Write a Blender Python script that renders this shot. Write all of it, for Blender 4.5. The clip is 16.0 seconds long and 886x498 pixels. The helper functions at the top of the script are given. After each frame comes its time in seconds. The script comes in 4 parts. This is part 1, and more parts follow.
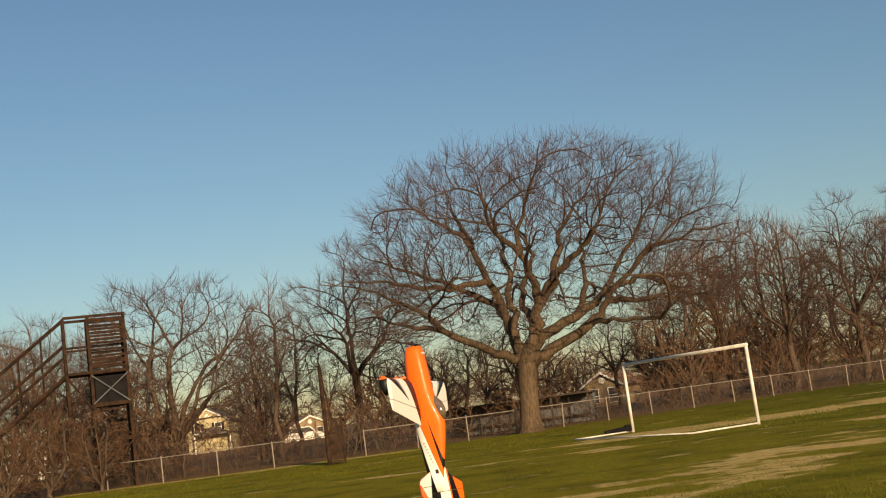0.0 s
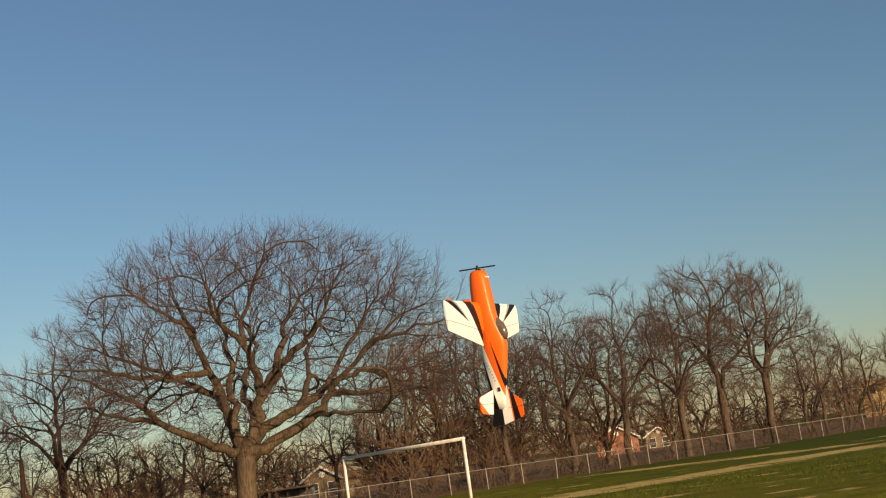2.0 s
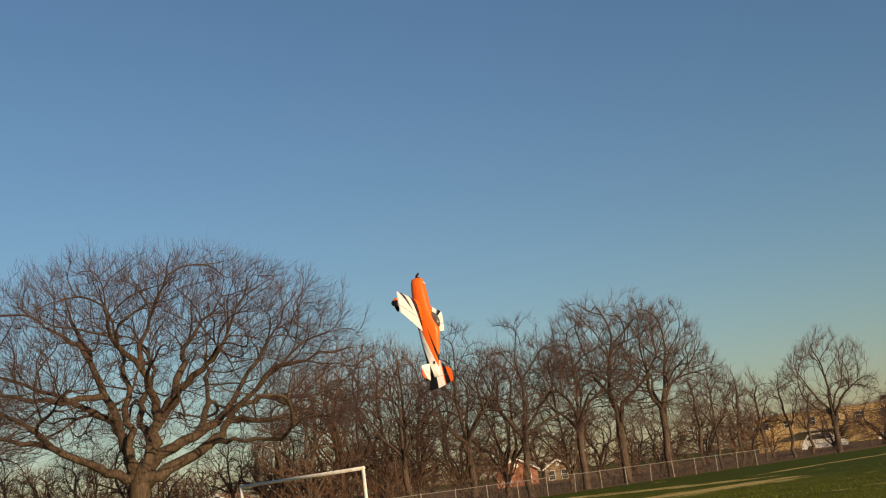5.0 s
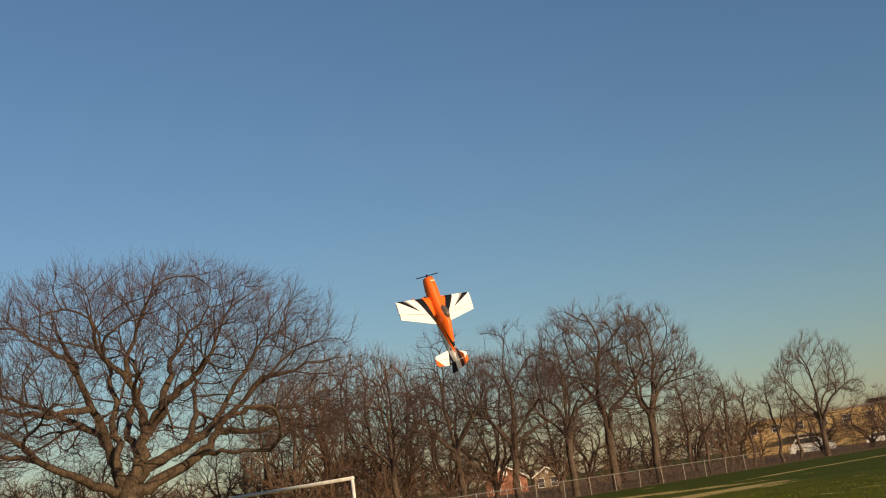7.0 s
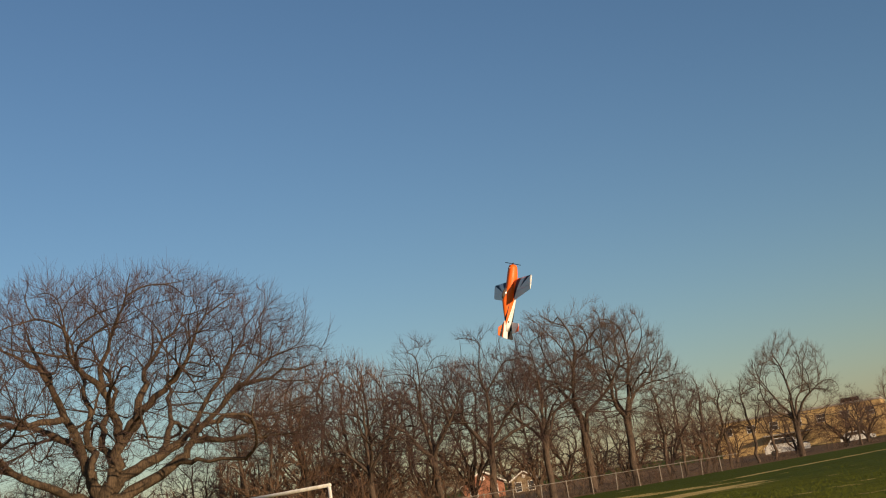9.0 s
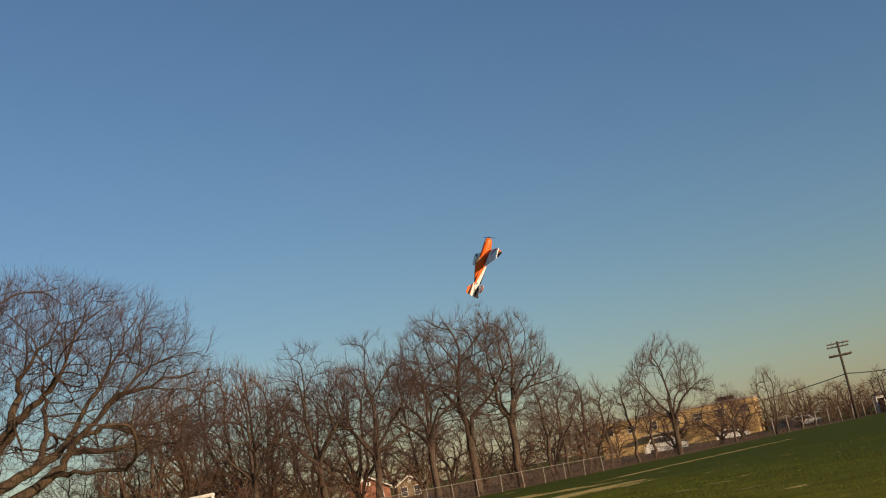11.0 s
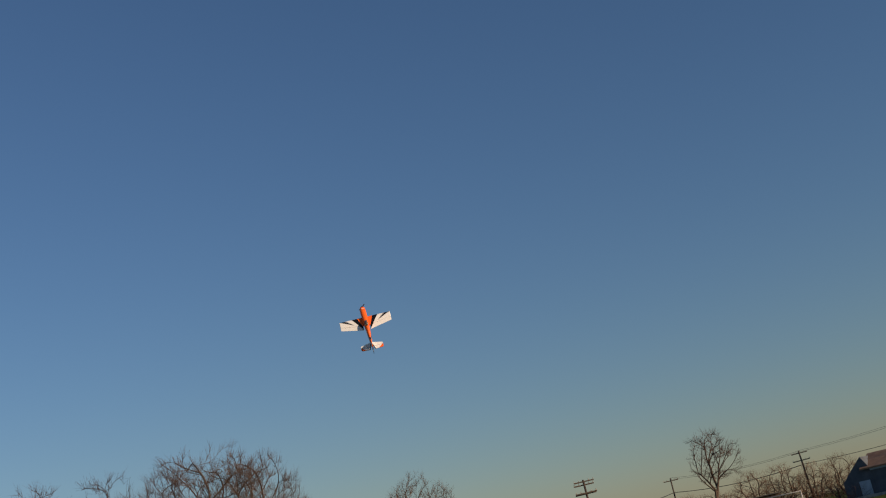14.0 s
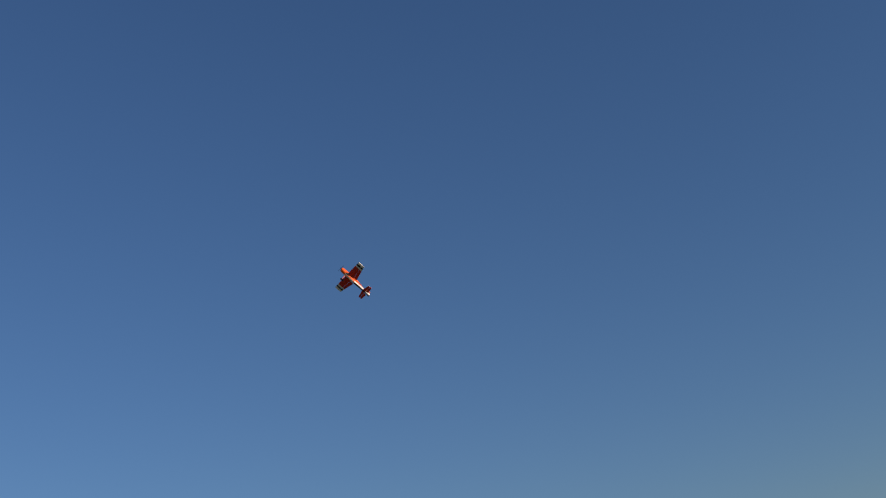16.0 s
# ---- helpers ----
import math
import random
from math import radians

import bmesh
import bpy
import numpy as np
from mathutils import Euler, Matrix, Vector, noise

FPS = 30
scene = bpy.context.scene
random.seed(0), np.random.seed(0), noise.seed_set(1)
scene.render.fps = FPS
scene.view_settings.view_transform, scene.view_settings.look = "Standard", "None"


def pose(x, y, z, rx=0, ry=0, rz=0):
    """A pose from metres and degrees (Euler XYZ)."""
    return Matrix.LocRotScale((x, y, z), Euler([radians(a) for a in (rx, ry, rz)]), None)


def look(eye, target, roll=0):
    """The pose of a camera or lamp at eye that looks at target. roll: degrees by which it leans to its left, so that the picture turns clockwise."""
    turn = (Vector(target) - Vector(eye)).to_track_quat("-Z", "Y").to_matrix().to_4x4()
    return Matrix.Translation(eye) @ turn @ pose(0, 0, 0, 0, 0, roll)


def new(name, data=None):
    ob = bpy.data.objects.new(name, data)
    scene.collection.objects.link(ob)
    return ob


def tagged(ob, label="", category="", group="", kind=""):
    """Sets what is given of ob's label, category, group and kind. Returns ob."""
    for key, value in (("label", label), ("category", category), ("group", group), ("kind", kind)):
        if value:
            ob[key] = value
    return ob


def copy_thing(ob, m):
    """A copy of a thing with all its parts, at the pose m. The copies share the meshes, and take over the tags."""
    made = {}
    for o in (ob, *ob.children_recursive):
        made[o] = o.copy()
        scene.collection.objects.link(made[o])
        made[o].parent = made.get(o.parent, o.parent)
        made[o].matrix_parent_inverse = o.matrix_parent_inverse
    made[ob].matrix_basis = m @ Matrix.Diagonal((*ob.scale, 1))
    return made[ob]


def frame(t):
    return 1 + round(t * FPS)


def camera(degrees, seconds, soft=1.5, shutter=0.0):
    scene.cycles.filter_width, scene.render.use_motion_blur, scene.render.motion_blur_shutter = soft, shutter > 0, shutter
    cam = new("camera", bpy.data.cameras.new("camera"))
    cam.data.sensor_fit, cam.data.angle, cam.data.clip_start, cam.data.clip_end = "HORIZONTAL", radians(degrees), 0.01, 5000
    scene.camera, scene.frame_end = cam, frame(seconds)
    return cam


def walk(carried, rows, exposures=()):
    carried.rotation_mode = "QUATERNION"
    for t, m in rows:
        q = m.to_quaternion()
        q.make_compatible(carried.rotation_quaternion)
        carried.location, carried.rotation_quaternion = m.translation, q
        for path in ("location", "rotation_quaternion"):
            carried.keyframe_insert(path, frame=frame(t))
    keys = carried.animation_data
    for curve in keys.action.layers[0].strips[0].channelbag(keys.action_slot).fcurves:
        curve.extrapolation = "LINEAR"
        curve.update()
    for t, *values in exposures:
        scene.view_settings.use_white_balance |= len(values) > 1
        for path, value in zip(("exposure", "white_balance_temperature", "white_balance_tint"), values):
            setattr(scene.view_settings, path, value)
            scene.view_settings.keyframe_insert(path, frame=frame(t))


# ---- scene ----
# ---- camera ----
EYE = 1.65
cam = camera(42.19, 16.0, soft=1.15)
CAMERA_ROWS = (
    (0, 98.03, 7.47, 1.05),
    (0.5, 98.44, 8.00, -1.22),
    (1, 99.38, 7.55, -4.62),
    (1.4, 100.17, 7.52, -7.87),
    (1.5, 100.35, 7.71, -8.74),
    (2, 100.76, 7.82, -12.80),
    (2.5, 101.02, 7.57, -16.49),
    (3, 101.58, 7.31, -19.56),
    (3.5, 101.76, 7.31, -19.68),
    (4, 101.65, 7.28, -18.83),
    (4.5, 101.43, 7.09, -18.00),
    (4.7, 101.50, 7.03, -17.74),
    (7, 101.93, 7.82, -18.27),
    (7.5, 102.10, 7.89, -18.13),
    (8, 102.30, 7.77, -17.99),
    (8.5, 102.28, 7.98, -18.48),
    (10.8, 101.19, 10.39, -24.10),
    (11, 101.36, 10.11, -25.03),
    (11.4, 102.12, 10.42, -30.60),
    (11.5, 102.22, 10.68, -32.22),
    (12, 102.52, 12.56, -38.18),
    (12.5, 104.64, 12.24, -38.83),
    (13, 105.23, 12.82, -37.66),
    (13.5, 105.59, 12.03, -36.94),
    (14, 105.94, 11.95, -37.19),
    (14.5, 105.96, 11.80, -37.53),
    (14.7, 106.43, 11.63, -37.63),
    (15, 108.93, 11.63, -37.93),
    (15.5, 111.63, 11.63, -37.83),
    (16, 113.73, 11.63, -37.63),
)
walk(cam, [(t, pose(0, 0, EYE, rx, ry, rz)) for t, rx, ry, rz in CAMERA_ROWS],
     exposures=[(0.0, 0.52, 6820, 12), (4.0, 0.40, 6380, 12), (8.0, 0.36, 6220, 13), (11.0, 0.34, 6100, 14), (12.5, 0.06, 5900, 16), (14.5, 0.0, 5740, 19), (15.3, -0.08, 5580, 21), (16.0, 0.06, 5420, 21)])

# ---- light: low late sun behind the camera, to its right ----
SUN_AZ, SUN_EL = 160.0, 13.0
world = bpy.data.worlds.new("sky")
scene.world = world
world.use_nodes = True
wn, wl = world.node_tree.nodes, world.node_tree.links
sky = wn.new("ShaderNodeTexSky")
sky.sky_type, sky.sun_disc = "NISHITA", False
sky.sun_elevation, sky.sun_rotation = radians(SUN_EL), radians(SUN_AZ)
sky.altitude, sky.air_density, sky.dust_density, sky.ozone_density = 200, 1.3, 0.3, 3.7
wl.new(sky.outputs[0], wn["Background"].inputs[0])
wn["Background"].inputs[1].default_value = 0.073
sun_data = bpy.data.lights.new("sun", "SUN")
sun_data.energy, sun_data.angle, sun_data.color = 5.0, radians(0.6), (1.0, 0.72, 0.41)
sun = new("sun", sun_data)
sun_way = Vector((math.sin(radians(SUN_AZ)) * math.cos(radians(SUN_EL)), math.cos(radians(SUN_AZ)) * math.cos(radians(SUN_EL)), math.sin(radians(SUN_EL))))
sun.matrix_world = look(sun_way * 50, (0, 0, 0))


# ---- materials ----
class Nodes:
    """Short spelling for node graphs."""

    def __init__(self, name):
        self.mat = bpy.data.materials.new(name)
        self.mat.use_nodes = True
        self.n, self.l = self.mat.node_tree.nodes, self.mat.node_tree.links
        self.bsdf = self.n["Principled BSDF"]

    def put(self, socket, value):
        if hasattr(value, "is_output"):
            self.l.new(value, socket)
        else:
            socket.default_value = value

    def math(self, op, a, b=0.0, c=0.0):
        node = self.n.new("ShaderNodeMath")
        node.operation = op
        for i, v in enumerate((a, b, c)):
            self.put(node.inputs[i], v)
        return node.outputs[0]

    def coord(self, which="Object"):
        return self.n.new("ShaderNodeTexCoord").outputs[which]

    def place(self):
        return self.n.new("ShaderNodeNewGeometry").outputs["Position"]

    def xyz(self, v):
        node = self.n.new("ShaderNodeSeparateXYZ")
        self.put(node.inputs[0], v)
        return node.outputs

    def stretch(self, v, s, turn=0.0):
        node = self.n.new("ShaderNodeMapping")
        self.put(node.inputs["Vector"], v)
        node.inputs["Scale"].default_value = s
        node.inputs["Rotation"].default_value = (0, 0, radians(turn))
        return node.outputs[0]

    def noise(self, v, scale, detail=4.0, rough=0.55):
        node = self.n.new("ShaderNodeTexNoise")
        self.put(node.inputs["Vector"], v)
        node.inputs["Scale"].default_value, node.inputs["Detail"].default_value, node.inputs["Roughness"].default_value = scale, detail, rough
        return node.outputs["Fac"]

    def span(self, v, lo, hi, a=0.0, b=1.0):
        node = self.n.new("ShaderNodeMapRange")
        node.interpolation_type = "SMOOTHSTEP"
        self.put(node.inputs["Value"], v)
        for key, x in (("From Min", lo), ("From Max", hi), ("To Min", a), ("To Max", b)):
            self.put(node.inputs[key], x)
        return node.outputs["Result"]

    def mix(self, f, a, b):
        node = self.n.new("ShaderNodeMix")
        node.data_type = "RGBA"
        self.put(node.inputs[0], f)
        self.put(node.inputs[6], a if hasattr(a, "is_output") else (*a, 1))
        self.put(node.inputs[7], b if hasattr(b, "is_output") else (*b, 1))
        return node.outputs[2]

    def bump(self, h, strength, distance=0.01):
        node = self.n.new("ShaderNodeBump")
        node.inputs["Strength"].default_value, node.inputs["Distance"].default_value = strength, distance
        self.put(node.inputs["Height"], h)
        self.l.new(node.outputs[0], self.bsdf.inputs["Normal"])

    def finish(self, colour, rough=0.7, metal=0.0, coat=0.0, shine=0.5):
        self.bsdf.inputs["Specular IOR Level"].default_value = shine
        self.put(self.bsdf.inputs["Base Color"], colour if hasattr(colour, "is_output") else (*colour, 1))
        self.put(self.bsdf.inputs["Roughness"], rough)
        self.put(self.bsdf.inputs["Metallic"], metal)
        self.put(self.bsdf.inputs["Coat Weight"], coat)
        return self.mat


def worn(name, a, b, scale=3.0, rough=0.7, metal=0.0, relief=0.3, fine=40.0, coat=0.0, shine=0.5):
    """A surface that wanders between two colours, with grain and fine relief."""
    k = Nodes(name)
    v = k.coord()
    big, small = k.noise(v, scale), k.noise(v, fine, 3.0)
    f = k.span(k.math("ADD", k.math("MULTIPLY", big, 0.7), k.math("MULTIPLY", small, 0.3)), 0.35, 0.65)
    k.bump(small, relief)
    return k.finish(k.mix(f, a, b), k.span(small, 0.3, 0.7, max(rough - 0.1, 0.02), min(rough + 0.1, 1.0)), metal, coat, shine)


def bark(name, a, b):
    k = Nodes(name)
    v = k.stretch(k.coord(), (1, 1, 0.18))
    ridges, patches = k.noise(v, 14.0, 5.0, 0.65), k.noise(k.coord(), 0.8)
    info = k.n.new("ShaderNodeObjectInfo").outputs["Random"]
    c = k.mix(k.span(ridges, 0.3, 0.7), a, b)
    c = k.mix(k.span(patches, 0.4, 0.7, 0.0, 0.5), c, tuple(0.75 * x for x in a))
    k.bump(ridges, 0.8, 0.04)
    return k.finish(k.mix(k.math("MULTIPLY", info, 0.25), c, tuple(0.6 * x for x in b)), 0.9, shine=0.12)


def make_ground():
    k = Nodes("winter_grass")
    p = k.place()
    x, y, z = k.xyz(p)
    broad, mid, fine = k.noise(p, 0.09, 4.0), k.noise(p, 0.55, 5.0, 0.6), k.noise(p, 4.5, 6.0, 0.75)
    streak = k.noise(k.stretch(p, (0.30, 0.60, 1.0), 14), 1.0, 5.0, 0.62)
    green = k.mix(k.span(fine, 0.3, 0.7), (0.105, 0.118, 0.008), (0.33, 0.27, 0.022))
    green = k.mix(k.span(broad, 0.35, 0.7), green, (0.23, 0.19, 0.012))
    # dimmer look of side-lit grass, put into the colour towards the right
    side_lit = k.mix(k.span(fine, 0.3, 0.7), (0.042, 0.062, 0.010), (0.095, 0.118, 0.020))
    green = k.mix(k.span(k.math("ADD", x, k.math("MULTIPLY", broad, 30.0)), 10.0, 52.0), green, side_lit)
    green = k.mix(k.span(k.math("ADD", k.math("MULTIPLY", mid, 0.6), k.math("MULTIPLY", fine, 0.4)), 0.46, 0.62, 0.0, 0.75), green, (0.060, 0.066, 0.007))
    straw = k.mix(k.span(fine, 0.25, 0.75), (0.34, 0.25, 0.075), (0.72, 0.54, 0.21))
    thin = k.math("ADD", k.math("MULTIPLY", streak, 0.62), k.math("MULTIPLY", mid, 0.38))

    def belt(ax, ay, bx, by, width, reach):
        """Nearness to a worn line on the field."""
        dx, dy = bx - ax, by - ay
        size = math.hypot(dx, dy)
        across = k.math("ADD", k.math("MULTIPLY", x, -dy / size), k.math("MULTIPLY", y, dx / size))
        off = k.math("ABSOLUTE", k.math("SUBTRACT", across, (-dy * ax + dx * ay) / size))
        along = k.math("ADD", k.math("MULTIPLY", x, dx / size), k.math("MULTIPLY", y, dy / size))
        mid_at = (dx * (ax + bx) / 2 + dy * (ay + by) / 2) / size
        end = k.math("ABSOLUTE", k.math("SUBTRACT", along, mid_at))
        return k.math("MULTIPLY", k.span(off, width * 0.3, width, 1.0, 0.0), k.span(end, size / 2, size / 2 + reach, 1.0, 0.0))

    lines = [(belt(6, 39, 29, 45, 3.0, 5), 0.19), (belt(25, 63, 31, 52, 2.8, 4), 0.17), (belt(3, 21, 9, 24.5, 3.4, 5), 0.088), (belt(40, 58, 58, 67, 0.9, 8), 0.2), (belt(-20, 55.2, 60, 90.5, 0.8, 20), 0.18), (belt(1, 17.5, 5, 19, 2.2, 2), 0.11), (belt(-2, 33, 14, 30, 1.6, 8), 0.07), (belt(-40, 56.2, -4, 55.5, 1.5, 4), 0.24)]
    wear = k.math("MULTIPLY", *lines[0])
    for other, weight in lines[1:]:
        wear = k.math("MAXIMUM", wear, k.math("MULTIPLY", other, weight))
    thin = k.math("ADD", thin, k.span(x, 18.0, 60.0, 0.0, -0.06))
    bare = k.span(k.math("ADD", thin, wear), 0.575, 0.64)
    field = k.mix(bare, green, straw)
    # leaf litter behind the fence line
    behind = k.math("SUBTRACT", k.math("SUBTRACT", y, k.math("MULTIPLY", k.math("MAXIMUM", k.math("ADD", x, 5.0), 0.0), 0.441)), 56.9)
    behind = k.span(k.math("ADD", behind, k.math("MULTIPLY", k.math("SUBTRACT", mid, 0.5), 2.0)), 0.0, 0.9)
    right = k.span(x, 118.0, 135.0, 1.0, 0.0)
    litter = k.mix(k.span(fine, 0.3, 0.7), (0.11, 0.068, 0.036), (0.25, 0.165, 0.095))
    k.bump(k.math("ADD", fine, k.math("MULTIPLY", k.noise(p, 40.0, 2.0), 0.5)), 0.9, 0.05)
    return k.finish(k.mix(k.math("MULTIPLY", behind, right), field, litter), 0.95, shine=0.04)


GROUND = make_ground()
BLADE = worn("grass_blade", (0.040, 0.055, 0.008), (0.105, 0.115, 0.016), 0.3, 0.9, fine=6.0, shine=0.05)
OAK_BARK = bark("oak_bark", (0.046, 0.034, 0.024), (0.140, 0.100, 0.066))
TWIG = bark("oak_twig", (0.062, 0.041, 0.038), (0.13, 0.085, 0.074))
GREY_BARK = bark("grey_bark", (0.052, 0.038, 0.030), (0.13, 0.095, 0.070))
RED_TWIG = bark("russet_twig", (0.115, 0.068, 0.044), (0.22, 0.13, 0.078))
PALE_TWIG = bark("pale_twig", (0.095, 0.066, 0.052), (0.175, 0.122, 0.092))
GALV = worn("galvanised_steel", (0.15, 0.13, 0.11), (0.25, 0.22, 0.19), 4.0, 0.6, 0.3)
WIRE = worn("fence_wire", (0.065, 0.046, 0.034), (0.11, 0.082, 0.060), 2.0, 0.75, 0.2, shine=0.2)
WHITE_PAINT = worn("white_paint", (0.52, 0.49, 0.44), (0.74, 0.72, 0.68), 2.5, 0.55)
RUST = worn("rusted_steel", (0.014, 0.010, 0.008), (0.050, 0.028, 0.018), 3.0, 0.9, shine=0.12)
DARK = worn("dark_panel", (0.006, 0.006, 0.008), (0.014, 0.013, 0.015), 2.0, 0.85, shine=0.1)
CREOSOTE = worn("creosoted_wood", (0.035, 0.026, 0.02), (0.075, 0.055, 0.04), 2.0, 0.9)
CABLE = worn("black_cable", (0.02, 0.02, 0.02), (0.04, 0.04, 0.04), 2.0, 0.6)
SIDING = worn("cream_siding", (0.36, 0.32, 0.19), (0.46, 0.41, 0.26), 0.6, 0.8, shine=0.2)
DULL_SIDING = worn("tan_siding", (0.20, 0.15, 0.095), (0.28, 0.22, 0.14), 0.6, 0.85, shine=0.2)
WHITE_SIDING = worn("white_siding", (0.60, 0.58, 0.54), (0.74, 0.72, 0.68), 0.6, 0.7)
BRICK = worn("red_brick", (0.24, 0.095, 0.055), (0.36, 0.16, 0.10), 1.2, 0.9)
TAN_BRICK = worn("tan_brick", (0.40, 0.27, 0.11), (0.54, 0.38, 0.17), 0.5, 0.85)
ROOF = worn("dark_shingle", (0.05, 0.045, 0.042), (0.11, 0.10, 0.09), 1.0, 0.9)
ROOF_WARM = worn("brown_shingle", (0.19, 0.11, 0.07), (0.29, 0.18, 0.11), 1.0, 0.9)
GLASS = worn("window_glass", (0.03, 0.035, 0.04), (0.06, 0.065, 0.07), 1.0, 0.12)
SLATE_WALL = worn("blue_grey_wall", (0.06, 0.07, 0.085), (0.10, 0.115, 0.135), 0.8, 0.8)
PALE_BLUE = worn("pale_blue_paint", (0.30, 0.36, 0.42), (0.42, 0.48, 0.54), 1.0, 0.6)
CONCRETE = worn("weathered_concrete", (0.24, 0.22, 0.19), (0.40, 0.37, 0.32), 1.5, 0.9)
CAR_WHITE = worn("white_car_paint", (0.62, 0.61, 0.58), (0.72, 0.71, 0.68), 1.0, 0.25, coat=0.5)
CAR_DARK = worn("dark_car_paint", (0.04, 0.045, 0.06), (0.07, 0.075, 0.09), 1.0, 0.25, coat=0.5)
RUBBER = worn("black_rubber", (0.012, 0.012, 0.012), (0.03, 0.03, 0.03), 6.0, 0.8)

ORANGE_C, WHITE_C, BLACK_C, RED_C = (0.82, 0.135, 0.012), (0.77, 0.77, 0.76), (0.007, 0.007, 0.010), (0.55, 0.035, 0.025)


def film_finish(k, colour):
    """Shrunk-on covering film: a slight sheen, faint wrinkles and handling marks."""
    v = k.coord()
    marks = k.noise(v, 9.0, 4.0)
    k.bump(k.noise(v, 14.0, 2.0), 0.12, 0.004)
    return k.finish(k.mix(k.span(marks, 0.45, 0.8, 0.0, 0.02), colour, (0.35, 0.30, 0.25)), k.span(marks, 0.3, 0.7, 0.30, 0.44), 0.0, 0.03, 0.2)


def above(k, a, b):
    return k.math("GREATER_THAN", a, b)


def below(k, a, b):
    return k.math("LESS_THAN", a, b)


def both(k, *terms):
    out = terms[0]
    for term in terms[1:]:
        out = k.math("MULTIPLY", out, term)
    return out


def line(k, x, x0, v0, x1, v1):
    """The straight line through two points, as a function of x."""
    m = (v1 - v0) / (x1 - x0)
    return k.math("MULTIPLY_ADD", x, m, v0 - m * x0)


def make_wing_film():
    k = Nodes("wing_film")
    x, y, z = k.xyz(k.coord())
    y = k.math("ABSOLUTE", y)
    top = k.mix(below(k, y, line(k, x, 0.15, 0.32, -0.22, 0.06)), WHITE_C, BLACK_C)
    top = k.mix(below(k, y, line(k, x, 0.15, 0.19, -0.20, 0.05)), top, ORANGE_C)
    q = k.math("DIVIDE", k.math("SUBTRACT", y, 0.28), k.math("MAXIMUM", k.math("ADD", x, 0.02), 0.0005))
    top = k.mix(both(k, above(k, q, 1.05), below(k, q, 1.30)), top, (0.30, 0.30, 0.31))
    top = k.mix(both(k, above(k, q, 1.30), below(k, q, 1.95)), top, BLACK_C)
    low = k.mix(above(k, y, 0.44), RED_C, WHITE_C)
    low = k.mix(both(k, above(k, y, 0.49), below(k, y, 0.545)), low, BLACK_C)
    return film_finish(k, k.mix(above(k, z, -0.021), low, top))


def make_tail_film():
    k = Nodes("tail_film")
    x, y, z = k.xyz(k.coord())
    y = k.math("ABSOLUTE", y)
    top = k.mix(above(k, y, line(k, x, -0.60, 0.30, -0.72, 0.16)), WHITE_C, ORANGE_C)
    top = k.mix(below(k, y, line(k, x, -0.56, 0.02, -0.73, 0.075)), top, BLACK_C)
    return film_finish(k, k.mix(above(k, z, -0.040), RED_C, top))


def make_fin_film():
    k = Nodes("fin_film")
    x, y, z = k.xyz(k.coord())
    c = k.mix(above(k, z, line(k, x, -0.60, 0.085, -0.82, 0.095)), WHITE_C, ORANGE_C)
    c = k.mix(above(k, z, line(k, x, -0.60, 0.095, -0.82, 0.105)), c, BLACK_C)
    c = k.mix(above(k, z, line(k, x, -0.60, 0.125, -0.80, 0.160)), c, ORANGE_C)
    return film_finish(k, k.mix(below(k, z, 0.012), c, BLACK_C))


def make_body_film():
    k = Nodes("fuselage_film")
    x, y, z = k.xyz(k.coord())
    y = k.math("ABSOLUTE", y)
    aft = below(k, x, -0.17)
    c = k.mix(both(k, aft, below(k, z, line(k, x, -0.19, -0.045, -0.66, 0.072))), ORANGE_C, WHITE_C)
    c = k.mix(both(k, aft, below(k, z, line(k, x, -0.18, -0.090, -0.82, 0.012))), c, BLACK_C)
    seam = k.math("ABSOLUTE", k.math("SUBTRACT", z, line(k, x, -0.20, 0.03, -0.52, 0.082)))
    c = k.mix(both(k, aft, above(k, x, -0.55), below(k, seam, line(k, x, -0.20, 0.002, -0.45, 0.012))), c, BLACK_C)
    belly = both(k, below(k, y, 0.026), below(k, z, line(k, x, 0.40, -0.085, -0.70, -0.030)), below(k, x, 0.22), above(k, x, -0.15))
    return film_finish(k, k.mix(belly, c, WHITE_C))


WING_FILM, TAIL_FILM, FIN_FILM, BODY_FILM = make_wing_film(), make_tail_film(), make_fin_film(), make_body_film()
ORANGE = worn("orange_paint", ORANGE_C, (0.70, 0.13, 0.012), 5.0, 0.35, relief=0.05)


def make_pant_paint():
    k = Nodes("wheel_pant_paint")
    x, y, z = k.xyz(k.coord())
    return film_finish(k, k.mix(above(k, x, 0.192), BLACK_C, ORANGE_C))


PANT = make_pant_paint()
CANOPY = worn("smoked_canopy", (0.08, 0.06, 0.045), (0.15, 0.115, 0.085), 4.0, 0.14, relief=0.02, coat=0.6)
CARBON = worn("black_carbon", (0.012, 0.012, 0.014), (0.03, 0.03, 0.034), 9.0, 0.4)
MARK = worn("grey_marking", (0.28, 0.27, 0.25), (0.36, 0.35, 0.33), 5.0, 0.5)


# ---- building helpers ----
def part(name, bm, material, parent=None, label="", smooth=False):
    """Links a bmesh as ONE mesh object, under a thing or under a part."""
    me = bpy.data.meshes.new(name)
    if smooth:
        for face in bm.faces:
            face.smooth = True
    bm.to_mesh(me)
    bm.free()
    return held(name, me, material, parent, label)


def held(name, me, material, parent=None, label=""):
    me.materials.append(material)
    ob = new(name, me)
    ob.parent = parent
    return tagged(ob, label)


